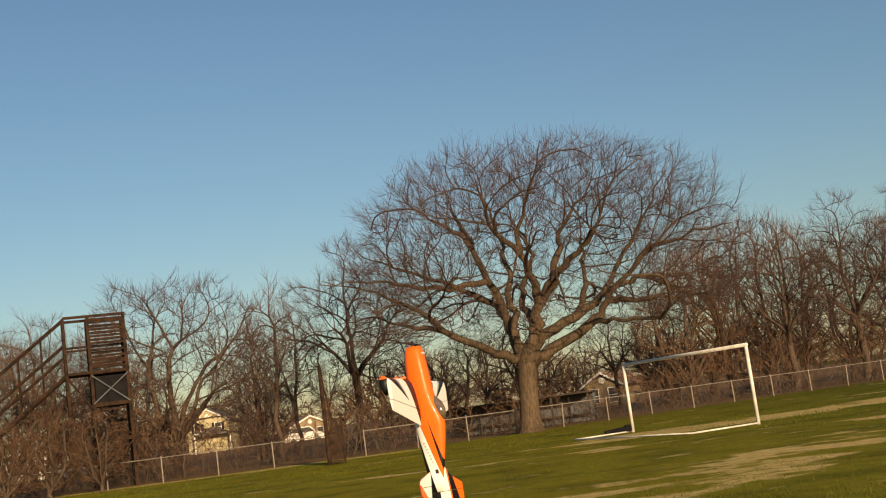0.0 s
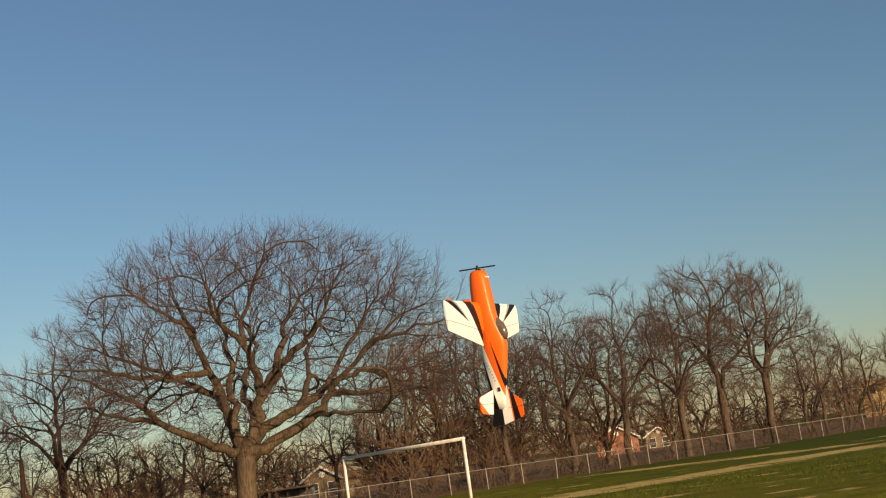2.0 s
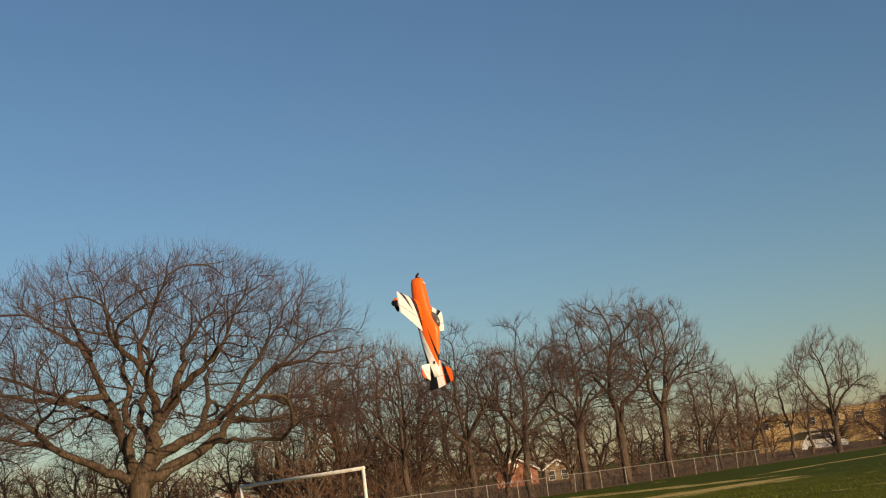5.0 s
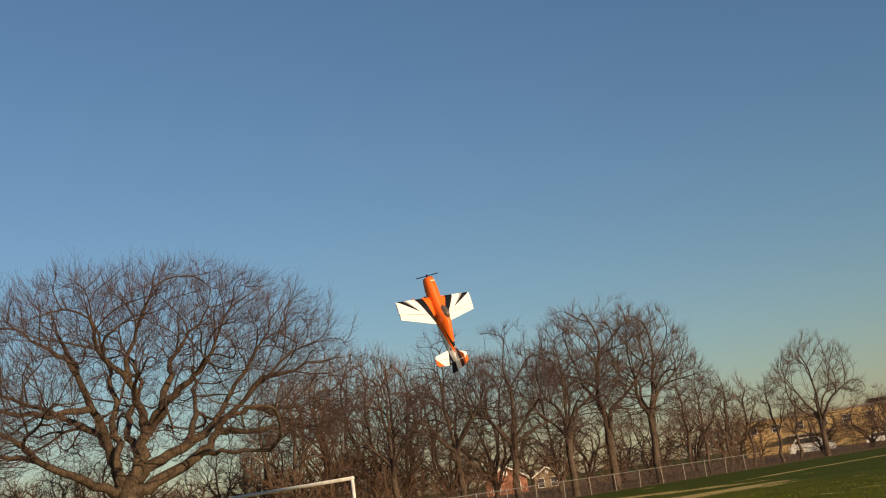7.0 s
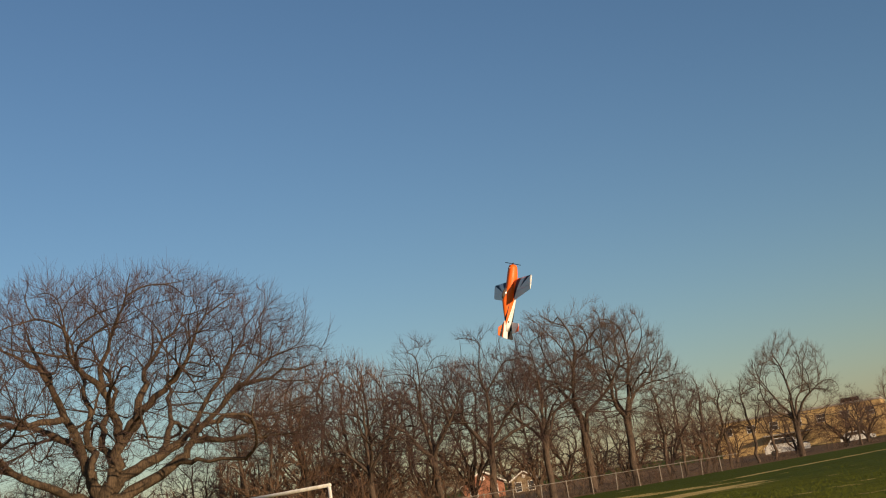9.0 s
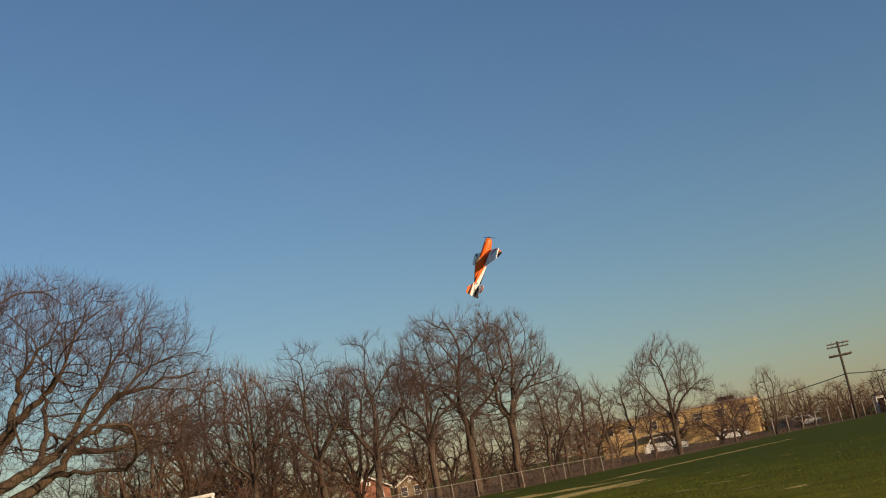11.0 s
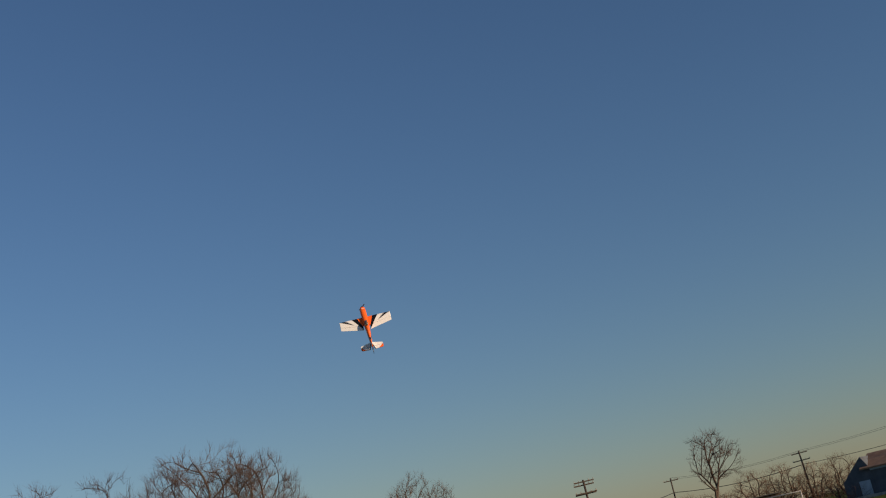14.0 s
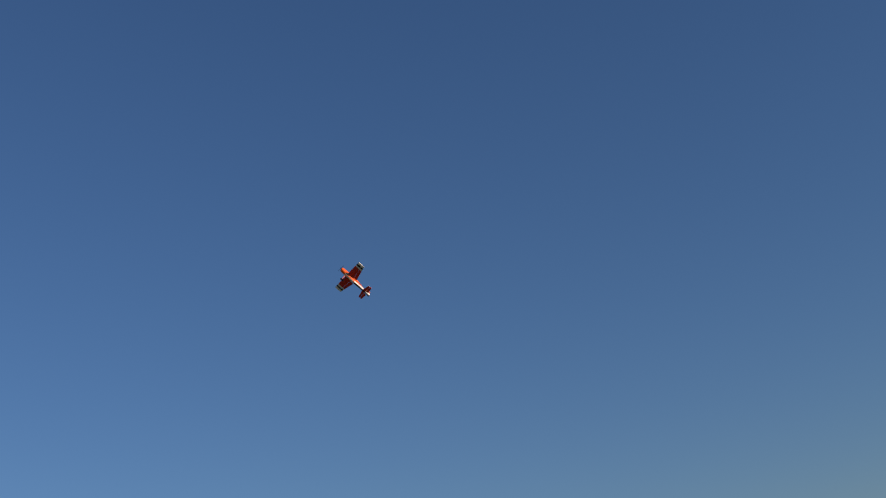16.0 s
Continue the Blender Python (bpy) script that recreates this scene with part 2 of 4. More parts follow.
def thing(name, m, label, category, group="", kind=""):
    ob = new(name)
    ob.empty_display_size = 0.2
    ob.matrix_world = m
    return tagged(ob, label, category, group, kind)


def box(bm, lo, hi, bevel=0.0, turn=None):
    """A box between two corners, its edges softened."""
    lo, hi = Vector(lo), Vector(hi)
    m = Matrix.Translation((lo + hi) / 2) @ Matrix.Diagonal((*(hi - lo), 1))
    made = bmesh.ops.create_cube(bm, size=1.0, matrix=m)["verts"]
    if bevel:
        edges = {e for v in made for e in v.link_edges}
        made = bmesh.ops.bevel(bm, geom=list(edges), offset=bevel, segments=2, affect="EDGES", profile=0.5)["verts"]
    if turn is not None:
        bmesh.ops.transform(bm, matrix=turn, verts=[v for v in made if v.is_valid])
    return bm


def rod(bm, a, b, r0, r1=None, sides=8):
    """A round bar from a to b."""
    a, b = Vector(a), Vector(b)
    m = Matrix.Translation((a + b) / 2) @ (b - a).to_track_quat("Z", "Y").to_matrix().to_4x4()
    bmesh.ops.create_cone(bm, cap_ends=True, segments=sides, radius1=r0, radius2=r0 if r1 is None else r1, depth=(b - a).length, matrix=m)
    return bm


def prism(bm, outline, y0, y1):
    """An outline in x and z, drawn out from y0 to y1."""
    front = [bm.verts.new((x, y0, z)) for x, z in outline]
    back = [bm.verts.new((x, y1, z)) for x, z in outline]
    bm.faces.new(front)
    bm.faces.new(back[::-1])
    for i in range(len(outline)):
        j = (i + 1) % len(outline)
        bm.faces.new((front[j], front[i], back[i], back[j]))
    bmesh.ops.recalc_face_normals(bm, faces=bm.faces)
    return bm


def at(az, d, z=0.0, turn=None):
    """A place by its bearing (degrees to the right of straight ahead) and distance; it faces the viewer unless turned."""
    a = radians(az)
    return pose(d * math.sin(a), d * math.cos(a), z, 0, 0, -az if turn is None else turn)


def tubes(name, lines, sides, material, parent=None, label=""):
    """Tapered tubes along many polylines, as one mesh. lines: (points, radii)."""
    groups = {}
    for pts, rad in lines:
        groups.setdefault(len(pts), []).append((pts, rad))
    verts, quads, base = [], [], 0
    turn = np.arange(sides) * 2 * np.pi / sides
    for n, rows in groups.items():
        p = np.array([r[0] for r in rows], dtype=np.float64)
        w = np.array([r[1] for r in rows], dtype=np.float64)
        t = np.gradient(p, axis=1)
        t /= np.linalg.norm(t, axis=2, keepdims=True) + 1e-9
        ref = np.where(np.abs(t[:, :1, 2:3]) < 0.8, np.array([0, 0, 1.0]), np.array([1.0, 0, 0]))
        u = np.cross(t, np.broadcast_to(ref, t.shape))
        u /= np.linalg.norm(u, axis=2, keepdims=True) + 1e-9
        v = np.cross(t, u)
        ring = u[:, :, None] * np.cos(turn)[:, None] + v[:, :, None] * np.sin(turn)[:, None]
        verts.append((p[:, :, None] + ring * w[:, :, None, None]).reshape(-1, 3))
        b, i, s = np.meshgrid(np.arange(len(rows)), np.arange(n - 1), np.arange(sides), indexing="ij")
        s2 = (s + 1) % sides
        at0 = base + (b * n + i) * sides
        quads.append(np.stack([at0 + s, at0 + s2, at0 + sides + s2, at0 + sides + s], axis=-1).reshape(-1, 4))
        base += len(rows) * n * sides
    verts, quads = np.concatenate(verts), np.concatenate(quads)
    me = bpy.data.meshes.new(name)
    me.vertices.add(len(verts))
    me.vertices.foreach_set("co", verts.ravel().astype(np.float32))
    me.loops.add(quads.size)
    me.loops.foreach_set("vertex_index", quads.ravel().astype(np.int32))
    me.polygons.add(len(quads))
    me.polygons.foreach_set("loop_start", np.arange(0, quads.size, 4, dtype=np.int32))
    me.polygons.foreach_set("use_smooth", np.ones(len(quads), dtype=bool))
    me.update(calc_edges=True)
    return held(name, me, material, parent, label)


# ---- ground ----
def make_field():
    ring = [0, 8, 16, 24, 32, 40, 50, 60, 75, 90, 110, 135, 170, 220, 320, 500, 900, 1700, 3200]
    bm = bmesh.new()
    loops = []
    for r in ring[1:]:
        row = []
        for i in range(96):
            a = 2 * math.pi * i / 96
            x, y = r * math.sin(a), r * math.cos(a)
            swell = 0.05 * noise.noise((x * 0.05, y * 0.05, 0.3)) if r < 400 else 0.0
            row.append(bm.verts.new((x, y, swell)))
        loops.append(row)
    mid = bm.verts.new((0, 0, 0))
    for i in range(96):
        bm.faces.new((mid, loops[0][i], loops[0][(i + 1) % 96]))
        for a, b in zip(loops, loops[1:]):
            bm.faces.new((a[i], b[i], b[(i + 1) % 96], a[(i + 1) % 96]))
    bmesh.ops.recalc_face_normals(bm, faces=bm.faces)
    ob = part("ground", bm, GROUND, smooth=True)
    return tagged(ob, "patchy green winter grass field with straw-coloured worn streaks", "ground", kind="structure")


def fence_y(x):
    return 56.5 + 0.441 * max(x + 5.0, 0.0)


def make_grass():
    """Blades of grass over the part of the field that lies in view."""
    rng = np.random.default_rng(3)
    n = 170000
    az = np.radians(rng.uniform(-24, 64, n))
    d = 13 + 52 * rng.random(n) ** 1.2
    x, y = d * np.sin(az), d * np.cos(az)
    keep = y < 56.0 + 0.441 * np.maximum(x + 5, 0)
    for ax, ay, bx, by in ((2, 38, 33, 46), (0, 19.3, 12, 26.2)):
        f = np.clip(((x - ax) * (bx - ax) + (y - ay) * (by - ay)) / ((bx - ax) ** 2 + (by - ay) ** 2), 0, 1)
        keep &= np.hypot(x - ax - f * (bx - ax), y - ay - f * (by - ay)) > rng.uniform(0.6, 2.4, n)
    x, y, d = x[keep], y[keep], d[keep]
    n = len(x)
    h = rng.uniform(0.015, 0.042, n) * (1 + (rng.random(n) < 0.04) * 0.9)
    wide = rng.uniform(0.007, 0.016, n) * (1 + d / 40)
    a = rng.uniform(0, np.pi, n)
    lean = rng.normal(0, 0.025, (n, 2))
    v = np.zeros((n, 3, 3))
    v[:, 0] = np.stack([x - wide * np.cos(a), y - wide * np.sin(a), np.full(n, -0.03)], 1)
    v[:, 1] = np.stack([x + wide * np.cos(a), y + wide * np.sin(a), np.full(n, -0.03)], 1)
    v[:, 2] = np.stack([x + lean[:, 0], y + lean[:, 1], h], 1)
    me = bpy.data.meshes.new("grass")
    me.from_pydata(v.reshape(-1, 3).tolist(), [], np.arange(3 * n).reshape(-1, 3).tolist())
    me.update()
    tagged(held("grass", me, BLADE), "short green and straw winter grass blades", "grass", kind="stuff")


make_field()
make_grass()


# ---- trees ----
def sweep(rng, p, d, length, n, bend, lift):
    """A wandering line of n points."""
    pts, step = [p], length / (n - 1)
    for _ in range(n - 1):
        d = d + rng.normal(0, bend, 3)
        d[2] += lift
        d /= np.linalg.norm(d)
        p = p + d * step
        pts.append(p)
    return np.array(pts)


def crown_buds(rng, count, centre, radii, floor, hollow=0.4, clump=0.45, power=2.0, gap=-0.12):
    """Points that a crown's branches strive for: an uneven dome, fuller towards its skin, with clumps and gaps."""
    centre, radii = np.array(centre), np.array(radii)
    shift = rng.uniform(-50, 50, 3)
    out = []
    while len(out) < count:
        d = rng.normal(0, 1, 3)
        d /= np.linalg.norm(d)
        skin = 1.0 / (np.sum(np.abs(d) ** power) ** (1 / power))
        skin *= 1.0 + 0.13 * noise.noise(Vector(d * 2.2 + shift)) + 0.05 * noise.noise(Vector(d * 7.0 + shift))
        q = (hollow ** 3 + (1 - hollow ** 3) * rng.random()) ** (1 / 3)
        p = centre + radii * d * skin * q
        if p[2] < floor(p) or noise.noise(Vector(p * clump + shift)) < gap:
            continue
        out.append(p)
    return np.array(out)


class Skeleton:
    """A tree's wood as joints, each with the joint it springs from."""

    def __init__(self, room=60000):
        self.p, self.up, self.n = np.zeros((room, 3)), np.full(room, -1), 0
        self.least, self.fixed = np.zeros(room), 0

    def line(self, pts, radii, root=-1):
        """Adds a limb along pts, springing from the joint root; returns its joints."""
        ids = []
        for p, r in zip(pts, radii):
            self.p[self.n], self.up[self.n], self.least[self.n] = p, root, r
            root = self.n
            ids.append(root)
            self.n += 1
        return ids

    def nearest(self, p):
        return int(np.argmin(np.sum((self.p[:self.n] - p) ** 2, axis=1)))

    def grow(self, rng, buds, step, kill, lift=0.05, wander=0.2, keep=0.5, start=0, rounds=140, heart=(0, 0, 0), outward=0.0):
        """Lets the wood branch towards the buds until each is reached."""
        self.fixed = self.fixed or self.n
        kids = np.bincount(self.up[1:self.n][self.up[1:self.n] >= 0], minlength=len(self.p))
        near, dist = np.zeros(len(buds), int), np.full(len(buds), 1e9)

        def check(a, b):
            d2 = np.sum(buds ** 2, 1)[:, None] + np.sum(self.p[a:b] ** 2, 1)[None] - 2 * buds @ self.p[a:b].T
            k = np.argmin(d2, axis=1)
            v = d2[np.arange(len(buds)), k]
            better = v < dist
            near[better], dist[better] = k[better] + a, v[better]

        check(start, self.n)
        for _ in range(rounds):
            live = (dist > kill * kill) & (kids[near] < 3)
            buds, near, dist = buds[live], near[live], dist[live]
            if not len(buds):
                break
            pull = buds - self.p[near]
            pull /= np.linalg.norm(pull, axis=1, keepdims=True) + 1e-9
            at_ids, back = np.unique(near, return_inverse=True)
            v = np.stack([np.bincount(back, pull[:, c], len(at_ids)) for c in range(3)], 1)
            v /= np.linalg.norm(v, axis=1, keepdims=True) + 1e-9
            old = self.p[at_ids] - self.p[np.maximum(self.up[at_ids], 0)]
            old /= np.linalg.norm(old, axis=1, keepdims=True) + 1e-9
            away = self.p[at_ids] - np.array(heart)
            away /= np.linalg.norm(away, axis=1, keepdims=True) + 1e-9
            v = v + keep * old + outward * away + rng.normal(0, wander, v.shape)
            v[:, 2] += lift
            v /= np.linalg.norm(v, axis=1, keepdims=True) + 1e-9
            a, b = self.n, self.n + len(at_ids)
            if b >= len(self.p):
                break
            self.p[a:b], self.up[a:b] = self.p[at_ids] + step * v, at_ids
            kids[at_ids] += 1
            self.n = b
            check(a, b)

    def thicken(self, tip, power):
        """Each joint is as thick as all that it carries; then the thin wood is smoothed a little."""
        n, up = self.n, self.up
        mass = np.zeros(n)
        first = np.full(n, -1)
        for i in range(n - 1, -1, -1):
            if mass[i] == 0:
                mass[i] = tip ** power
            if up[i] >= 0:
                mass[up[i]] += mass[i]
        self.r = np.maximum(mass ** (1 / power), self.least[:n])
        for i in np.argsort(self.r):
            if up[i] >= 0:
                first[up[i]] = i
        self.first = first
        self.r = np.where(up[:n] >= 0, np.minimum(self.r, self.r[np.maximum(up[:n], 0)]), self.r)
        can = np.nonzero((first >= 0) & (up[:n] >= 0) & (np.arange(n) >= self.fixed))[0]
        for _ in range(2):
            self.p[can] = 0.5 * self.p[can] + 0.25 * (self.p[up[can]] + self.p[first[can]])

    def lines(self):
        """The wood as tapered polylines, each from its fork to its tip."""
        out = []
        for i in range(self.n):
            if self.up[i] >= 0 and self.first[self.up[i]] == i:
                continue
            run = [i] if self.up[i] < 0 else [self.up[i], i]
            while self.first[run[-1]] >= 0:
                run.append(self.first[run[-1]])
            if len(run) < 2:
                continue
            rr = self.r[run].copy()
            if self.up[i] >= 0:
                rr[0] = min(rr[0], rr[1] * 1.25)
            out.append((self.p[run].copy(), rr))
        return out

    def twigs(self, rng, each, length, thin, below_r, lift, points=2, heart=(0, 0, 1), hull=None):
        """Fine twigs off the thinnest wood."""
        ids = np.nonzero((self.r[:self.n] < below_r) & (np.arange(self.n) >= self.fixed))[0]
        ids = np.repeat(ids, each)
        if hull:
            depth = np.linalg.norm((self.p[ids] - np.array(hull[0])) / np.array(hull[1]), axis=1)
            ids = ids[rng.random(len(ids)) < np.clip((depth - 0.35) * 1.6, 0.08, 1.0)]
        m = len(ids)
        d = self.p[ids] - self.p[self.up[ids]]
        d /= np.linalg.norm(d, axis=1, keepdims=True) + 1e-9
        away = self.p[ids] - np.array(heart)
        away /= np.linalg.norm(away, axis=1, keepdims=True) + 1e-9
        v = d * rng.uniform(0.3, 0.9, (m, 1)) + 0.7 * away + rng.normal(0, 0.42, (m, 3))
        v[:, 2] += lift
        v /= np.linalg.norm(v, axis=1, keepdims=True)
        size = length * rng.uniform(0.45, 1.2, (m, 1))
        p = [self.p[ids] - d * rng.random((m, 1)) * 0.15]
        for k in range(points - 1):
            p.append(p[-1] + v * size / (points - 1))
            v = v + rng.normal(0, 0.25, (m, 3))
            v[:, 2] += 0.12
            v /= np.linalg.norm(v, axis=1, keepdims=True)
        p = np.stack(p, 1)
        rr = np.linspace(thin, thin * 0.55, points)
        return [(q, rr) for q in p]


def make_tree(name, seed, height, width, fork_at, stems, wood, twigs, label, buds=900, step=0.34, kill=0.55, trunk_r=0.0, lean=(0, 0), lift=0.06, open_out=1.0, hollow=0.35, foot=None, tip=0.0095, each=2, twig=0.75, group="bare trees along the fence"):
    """A leafless tree: trunk, forking limbs, and branches and twigs that fill a lumpy dome."""
    rng = np.random.default_rng(seed)
    root = thing(name, Matrix(), label, "tree", group)
    low = fork_at - 0.15 * (height - fork_at) if foot is None else foot
    mid = low + 0.42 * (height - low)
    hull = (lean[0] * 0.7, lean[1] * 0.7, mid)
    buds, kill, step = int(buds * 1.65), kill * 0.73, step * 0.9
    goals = crown_buds(rng, buds, hull, (width * 0.46, width * 0.46, (height - mid) * 0.91 - 0.2), lambda p: low + 0.12 * math.hypot(p[0], p[1]), hollow)
    r = trunk_r or height * 0.018
    top = np.array([lean[0] * fork_at / height, lean[1] * fork_at / height, fork_at])
    bole = np.array([(0, 0, -0.25), (0, 0, 0.25), (top[0] * 0.3 + rng.normal(0, 0.08), top[1] * 0.3 + rng.normal(0, 0.08), fork_at * 0.33), (top[0] * 0.6 + rng.normal(0, 0.1), top[1] * 0.6, fork_at * 0.66), top])
    wood_net = Skeleton(20000)
    ids = wood_net.line(bole, [r * 1.5, r * 1.15, r, r * 0.92, r * 0.85])
    for k in range(stems):
        a = 6.283 * (k + rng.uniform(-0.35, 0.35)) / stems
        spread = rng.uniform(0.45, 1.1) * open_out if k else 0.12
        d = np.array([math.cos(a) * spread, math.sin(a) * spread, 1.0])
        d /= np.linalg.norm(d)
        length = (height - fork_at) * rng.uniform(0.38, 0.62)
        m = max(int(length / 0.45), 4)
        pts = sweep(rng, top, d, length, m, 0.17, 0.03)[1:]
        wood_net.line(pts, np.linspace(r * rng.uniform(0.42, 0.62), 0.03, m - 1), ids[-1] if rng.random() < 0.6 else ids[-2])
    wood_net.grow(rng, 0.92 * goals[:len(goals) // 9] + 0.08 * np.array(hull), step * 1.2, kill * 1.7, lift, 0.22, 0.45, start=len(ids), heart=top, outward=0.7)
    wood_net.grow(rng, goals, step, kill, lift, 0.24, 0.4, start=len(ids), heart=top, outward=0.7)
    wood_net.thicken(tip, 2.15)
    thick, middle, fine = [], [], []
    for pts, rr in wood_net.lines():
        (thick if rr[1] > 0.06 else middle if rr[1] > 0.026 else fine).append((pts, rr))
    tubes("trunk", thick, 7, wood, root)
    if middle:
        tagged(tubes("branchwork", middle, 4, wood, root), kind="stuff")
    fine += wood_net.twigs(rng, each, twig, tip * 0.68, tip * 2.0, 0.12 + lift, 2, top, (hull, (width * 0.46, width * 0.46, height - mid)))
    tagged(tubes("crown", fine, 3, twigs, root, "fine leafless twigs"), kind="stuff")
    return root


def make_oak():
    """The great spreading oak in front of the fence; limbs as they grow, x across and z up from its foot."""
    rng = np.random.default_rng(11)
    root = thing("oak_tree", at(3.3, 59.2), "huge leafless spreading oak with thick crooked limbs", "tree")
    wood = Skeleton(70000)
    bole = [(-0.15, 0, -0.3), (-0.15, 0, 0.25), (-0.1, 0, 1.0), (-0.05, 0, 1.9), (0.0, 0, 2.8), (0.1, 0, 3.5), (0.3, 0, 4.1)]
    ids = wood.line(np.array(bole), [0.85, 0.62, 0.53, 0.50, 0.52, 0.58, 0.45])
    left_limbs = [
        ([(-0.1, 3.3), (-1.4, 4.2), (-3.7, 5.6), (-4.9, 6.8), (-7.2, 8.0), (-9.6, 8.7)], -3.0, 0.27),
        ([(0.0, 3.6), (-0.6, 5.3), (-0.9, 6.6), (-2.9, 7.9), (-6.1, 9.4), (-8.4, 10.8)], 2.5, 0.33),
        ([(-0.8, 6.4), (-1.5, 8.8), (-2.3, 10.3), (-3.8, 11.4), (-5.2, 12.5)], -2.2, 0.22),
        ([(-2.0, 7.4), (-4.2, 7.7), (-6.6, 8.4), (-9.0, 8.5)], -4.2, 0.17),
        ([(-1.9, 9.5), (-2.6, 11.6), (-3.2, 13.6)], 2.2, 0.15),
        ([(-4.3, 6.1), (-5.6, 6.2), (-7.6, 7.0), (-9.6, 6.9)], 1.5, 0.14),
    ]
    middle_limbs = [
        ([(0.1, 3.8), (-0.4, 5.4), (-0.3, 7.6), (-0.4, 9.6), (-0.8, 11.9), (-1.5, 13.8)], 1.2, 0.27),
        ([(0.3, 4.1), (0.8, 5.1), (1.3, 7.0), (0.6, 8.2), (0.4, 10.0), (1.7, 12.8), (2.3, 14.4)], -1.8, 0.36),
        ([(1.3, 6.8), (2.1, 7.9), (2.5, 9.0), (2.9, 10.6), (4.6, 12.3), (5.2, 13.8)], 2.8, 0.26),
        ([(1.4, 7.0), (3.0, 8.3), (4.3, 9.2), (5.0, 10.8), (6.2, 13.1)], -3.2, 0.22),
        ([(0.6, 5.2), (0.2, 7.0), (1.4, 9.4), (0.2, 12.0)], 5.0, 0.22),
        ([(0.5, 8.9), (-1.0, 10.8), (-1.0, 12.4)], -4.4, 0.15),
    ]
    right_limbs = [
        ([(0.3, 4.0), (1.5, 5.0), (4.1, 6.0), (4.7, 6.8), (6.0, 8.6), (7.6, 10.9), (8.9, 13.0)], 2.2, 0.32),
        ([(0.2, 3.3), (1.2, 3.9), (3.7, 4.9), (4.4, 6.0), (5.7, 7.5), (8.7, 9.5), (10.4, 10.1)], -1.8, 0.36),
        ([(4.4, 5.9), (5.5, 6.0), (7.4, 5.7), (9.6, 5.6)], -3.4, 0.20),
        ([(3.6, 4.9), (4.9, 5.0), (6.9, 4.8)], -3.0, 0.16),
        ([(6.0, 7.8), (7.1, 8.5), (8.8, 8.6), (10.8, 8.8)], -3.6, 0.17),
        ([(4.7, 6.9), (6.2, 7.2), (7.6, 7.0), (8.8, 6.4)], 2.6, 0.14),
        ([(2.6, 5.4), (3.8, 7.6), (4.0, 10.0)], 4.8, 0.20),
    ]
    for xz, depth, r in left_limbs + middle_limbs + right_limbs:
        n = len(xz)
        base = wood.nearest(np.array([xz[0][0], 0.0, xz[0][1]]) + np.array([0, 0.15 * depth, 0]) * (r < 0.27))
        start = wood.p[base, 1]
        pts = np.array([(x, start + (depth - start) * (i / (n - 1)) ** 1.2, z) for i, (x, z) in enumerate(xz)])
        pts[0] = wood.p[base]
        size = np.sum(np.linalg.norm(np.diff(pts, axis=0), axis=1))
        m = int(size / 0.5)
        u = np.linspace(0, n - 1, m)
        fine = np.stack([np.interp(u, range(n), pts[:, c]) for c in range(3)], 1)
        for _ in range(2):
            fine[1:-1] = 0.25 * fine[:-2] + 0.5 * fine[1:-1] + 0.25 * fine[2:]
        fine[1:] += rng.normal(0, 0.085, fine[1:].shape)
        wood.line(fine[1:], 0.02 + (r - 0.02) * np.linspace(1, 0, m - 1) ** 1.25, base)
    for count, step, kill, hollow, skin in ((420, 0.40, 0.8, 0.45, 0.82), (2600, 0.33, 0.55, 0.40, 0.88), (11500, 0.28, 0.34, 0.5, 0.93)):
        goals = crown_buds(rng, count, (1.5, 0, 7.5), (10.9 * skin, 9.2 * skin, 7.5 * skin), lambda p: 5.0 + 1.6 * max(0.0, 1 - math.hypot(p[0], p[1]) / 7.0), hollow, 0.42, 2.4, -0.3)
        wood.grow(rng, goals, step, kill, 0.02, 0.24, 0.45, start=len(ids) + 6, heart=(0.6, 0, 4.2), outward=0.95)
    wood.thicken(0.0060, 2.05)
    middle, fine = [], []
    trunk_lines = []
    for pts, rr in wood.lines():
        if pts[0][2] < 0:
            trunk_lines.append((pts, rr))
        elif rr[1] > 0.10:
            tubes("limb", [(pts, rr)], 9, OAK_BARK, root)
        else:
            (middle if rr[1] > 0.022 else fine).append((pts, rr))
    tubes("trunk", trunk_lines, 14, OAK_BARK, root)
    tagged(tubes("branchwork", middle, 4, OAK_BARK, root), kind="stuff")
    fine += wood.twigs(rng, 2, 0.85, 0.0054, 0.0125, 0.12, 3, (0.6, 0, 4.2), ((1.3, 0, 7.5), (10.2, 9.0, 7.2)))
    tagged(tubes("crown", fine, 3, TWIG, root, "fine leafless twigs"), kind="stuff")


make_oak()

SPREAD = make_tree("bare_tree", 21, 10.5, 9.6, 1.7, 7, GREY_BARK, TWIG, "leafless spreading tree with several trunks behind the fence", 1600, 0.30, 0.44, 0.30, open_out=1.3, each=3)
VASE = make_tree("bare_tree", 22, 12.0, 9.8, 4.0, 6, GREY_BARK, TWIG, "leafless grey-brown tree behind the chain-link fence", 1250, 0.32, 0.48, 0.25, open_out=1.25, each=3)
TALL = make_tree("bare_tree", 23, 14.0, 8.4, 5.0, 5, GREY_BARK, PALE_TWIG, "tall leafless tree with pale upswept twigs", 1300, 0.32, 0.48, 0.24, lift=0.2, open_out=0.8, each=4)
THIN = make_tree("bare_tree", 24, 10.0, 2.8, 3.0, 3, GREY_BARK, PALE_TWIG, "slender leafless tree behind the fence", 320, 0.30, 0.40, 0.11, lift=0.3, open_out=0.4, foot=2.0)
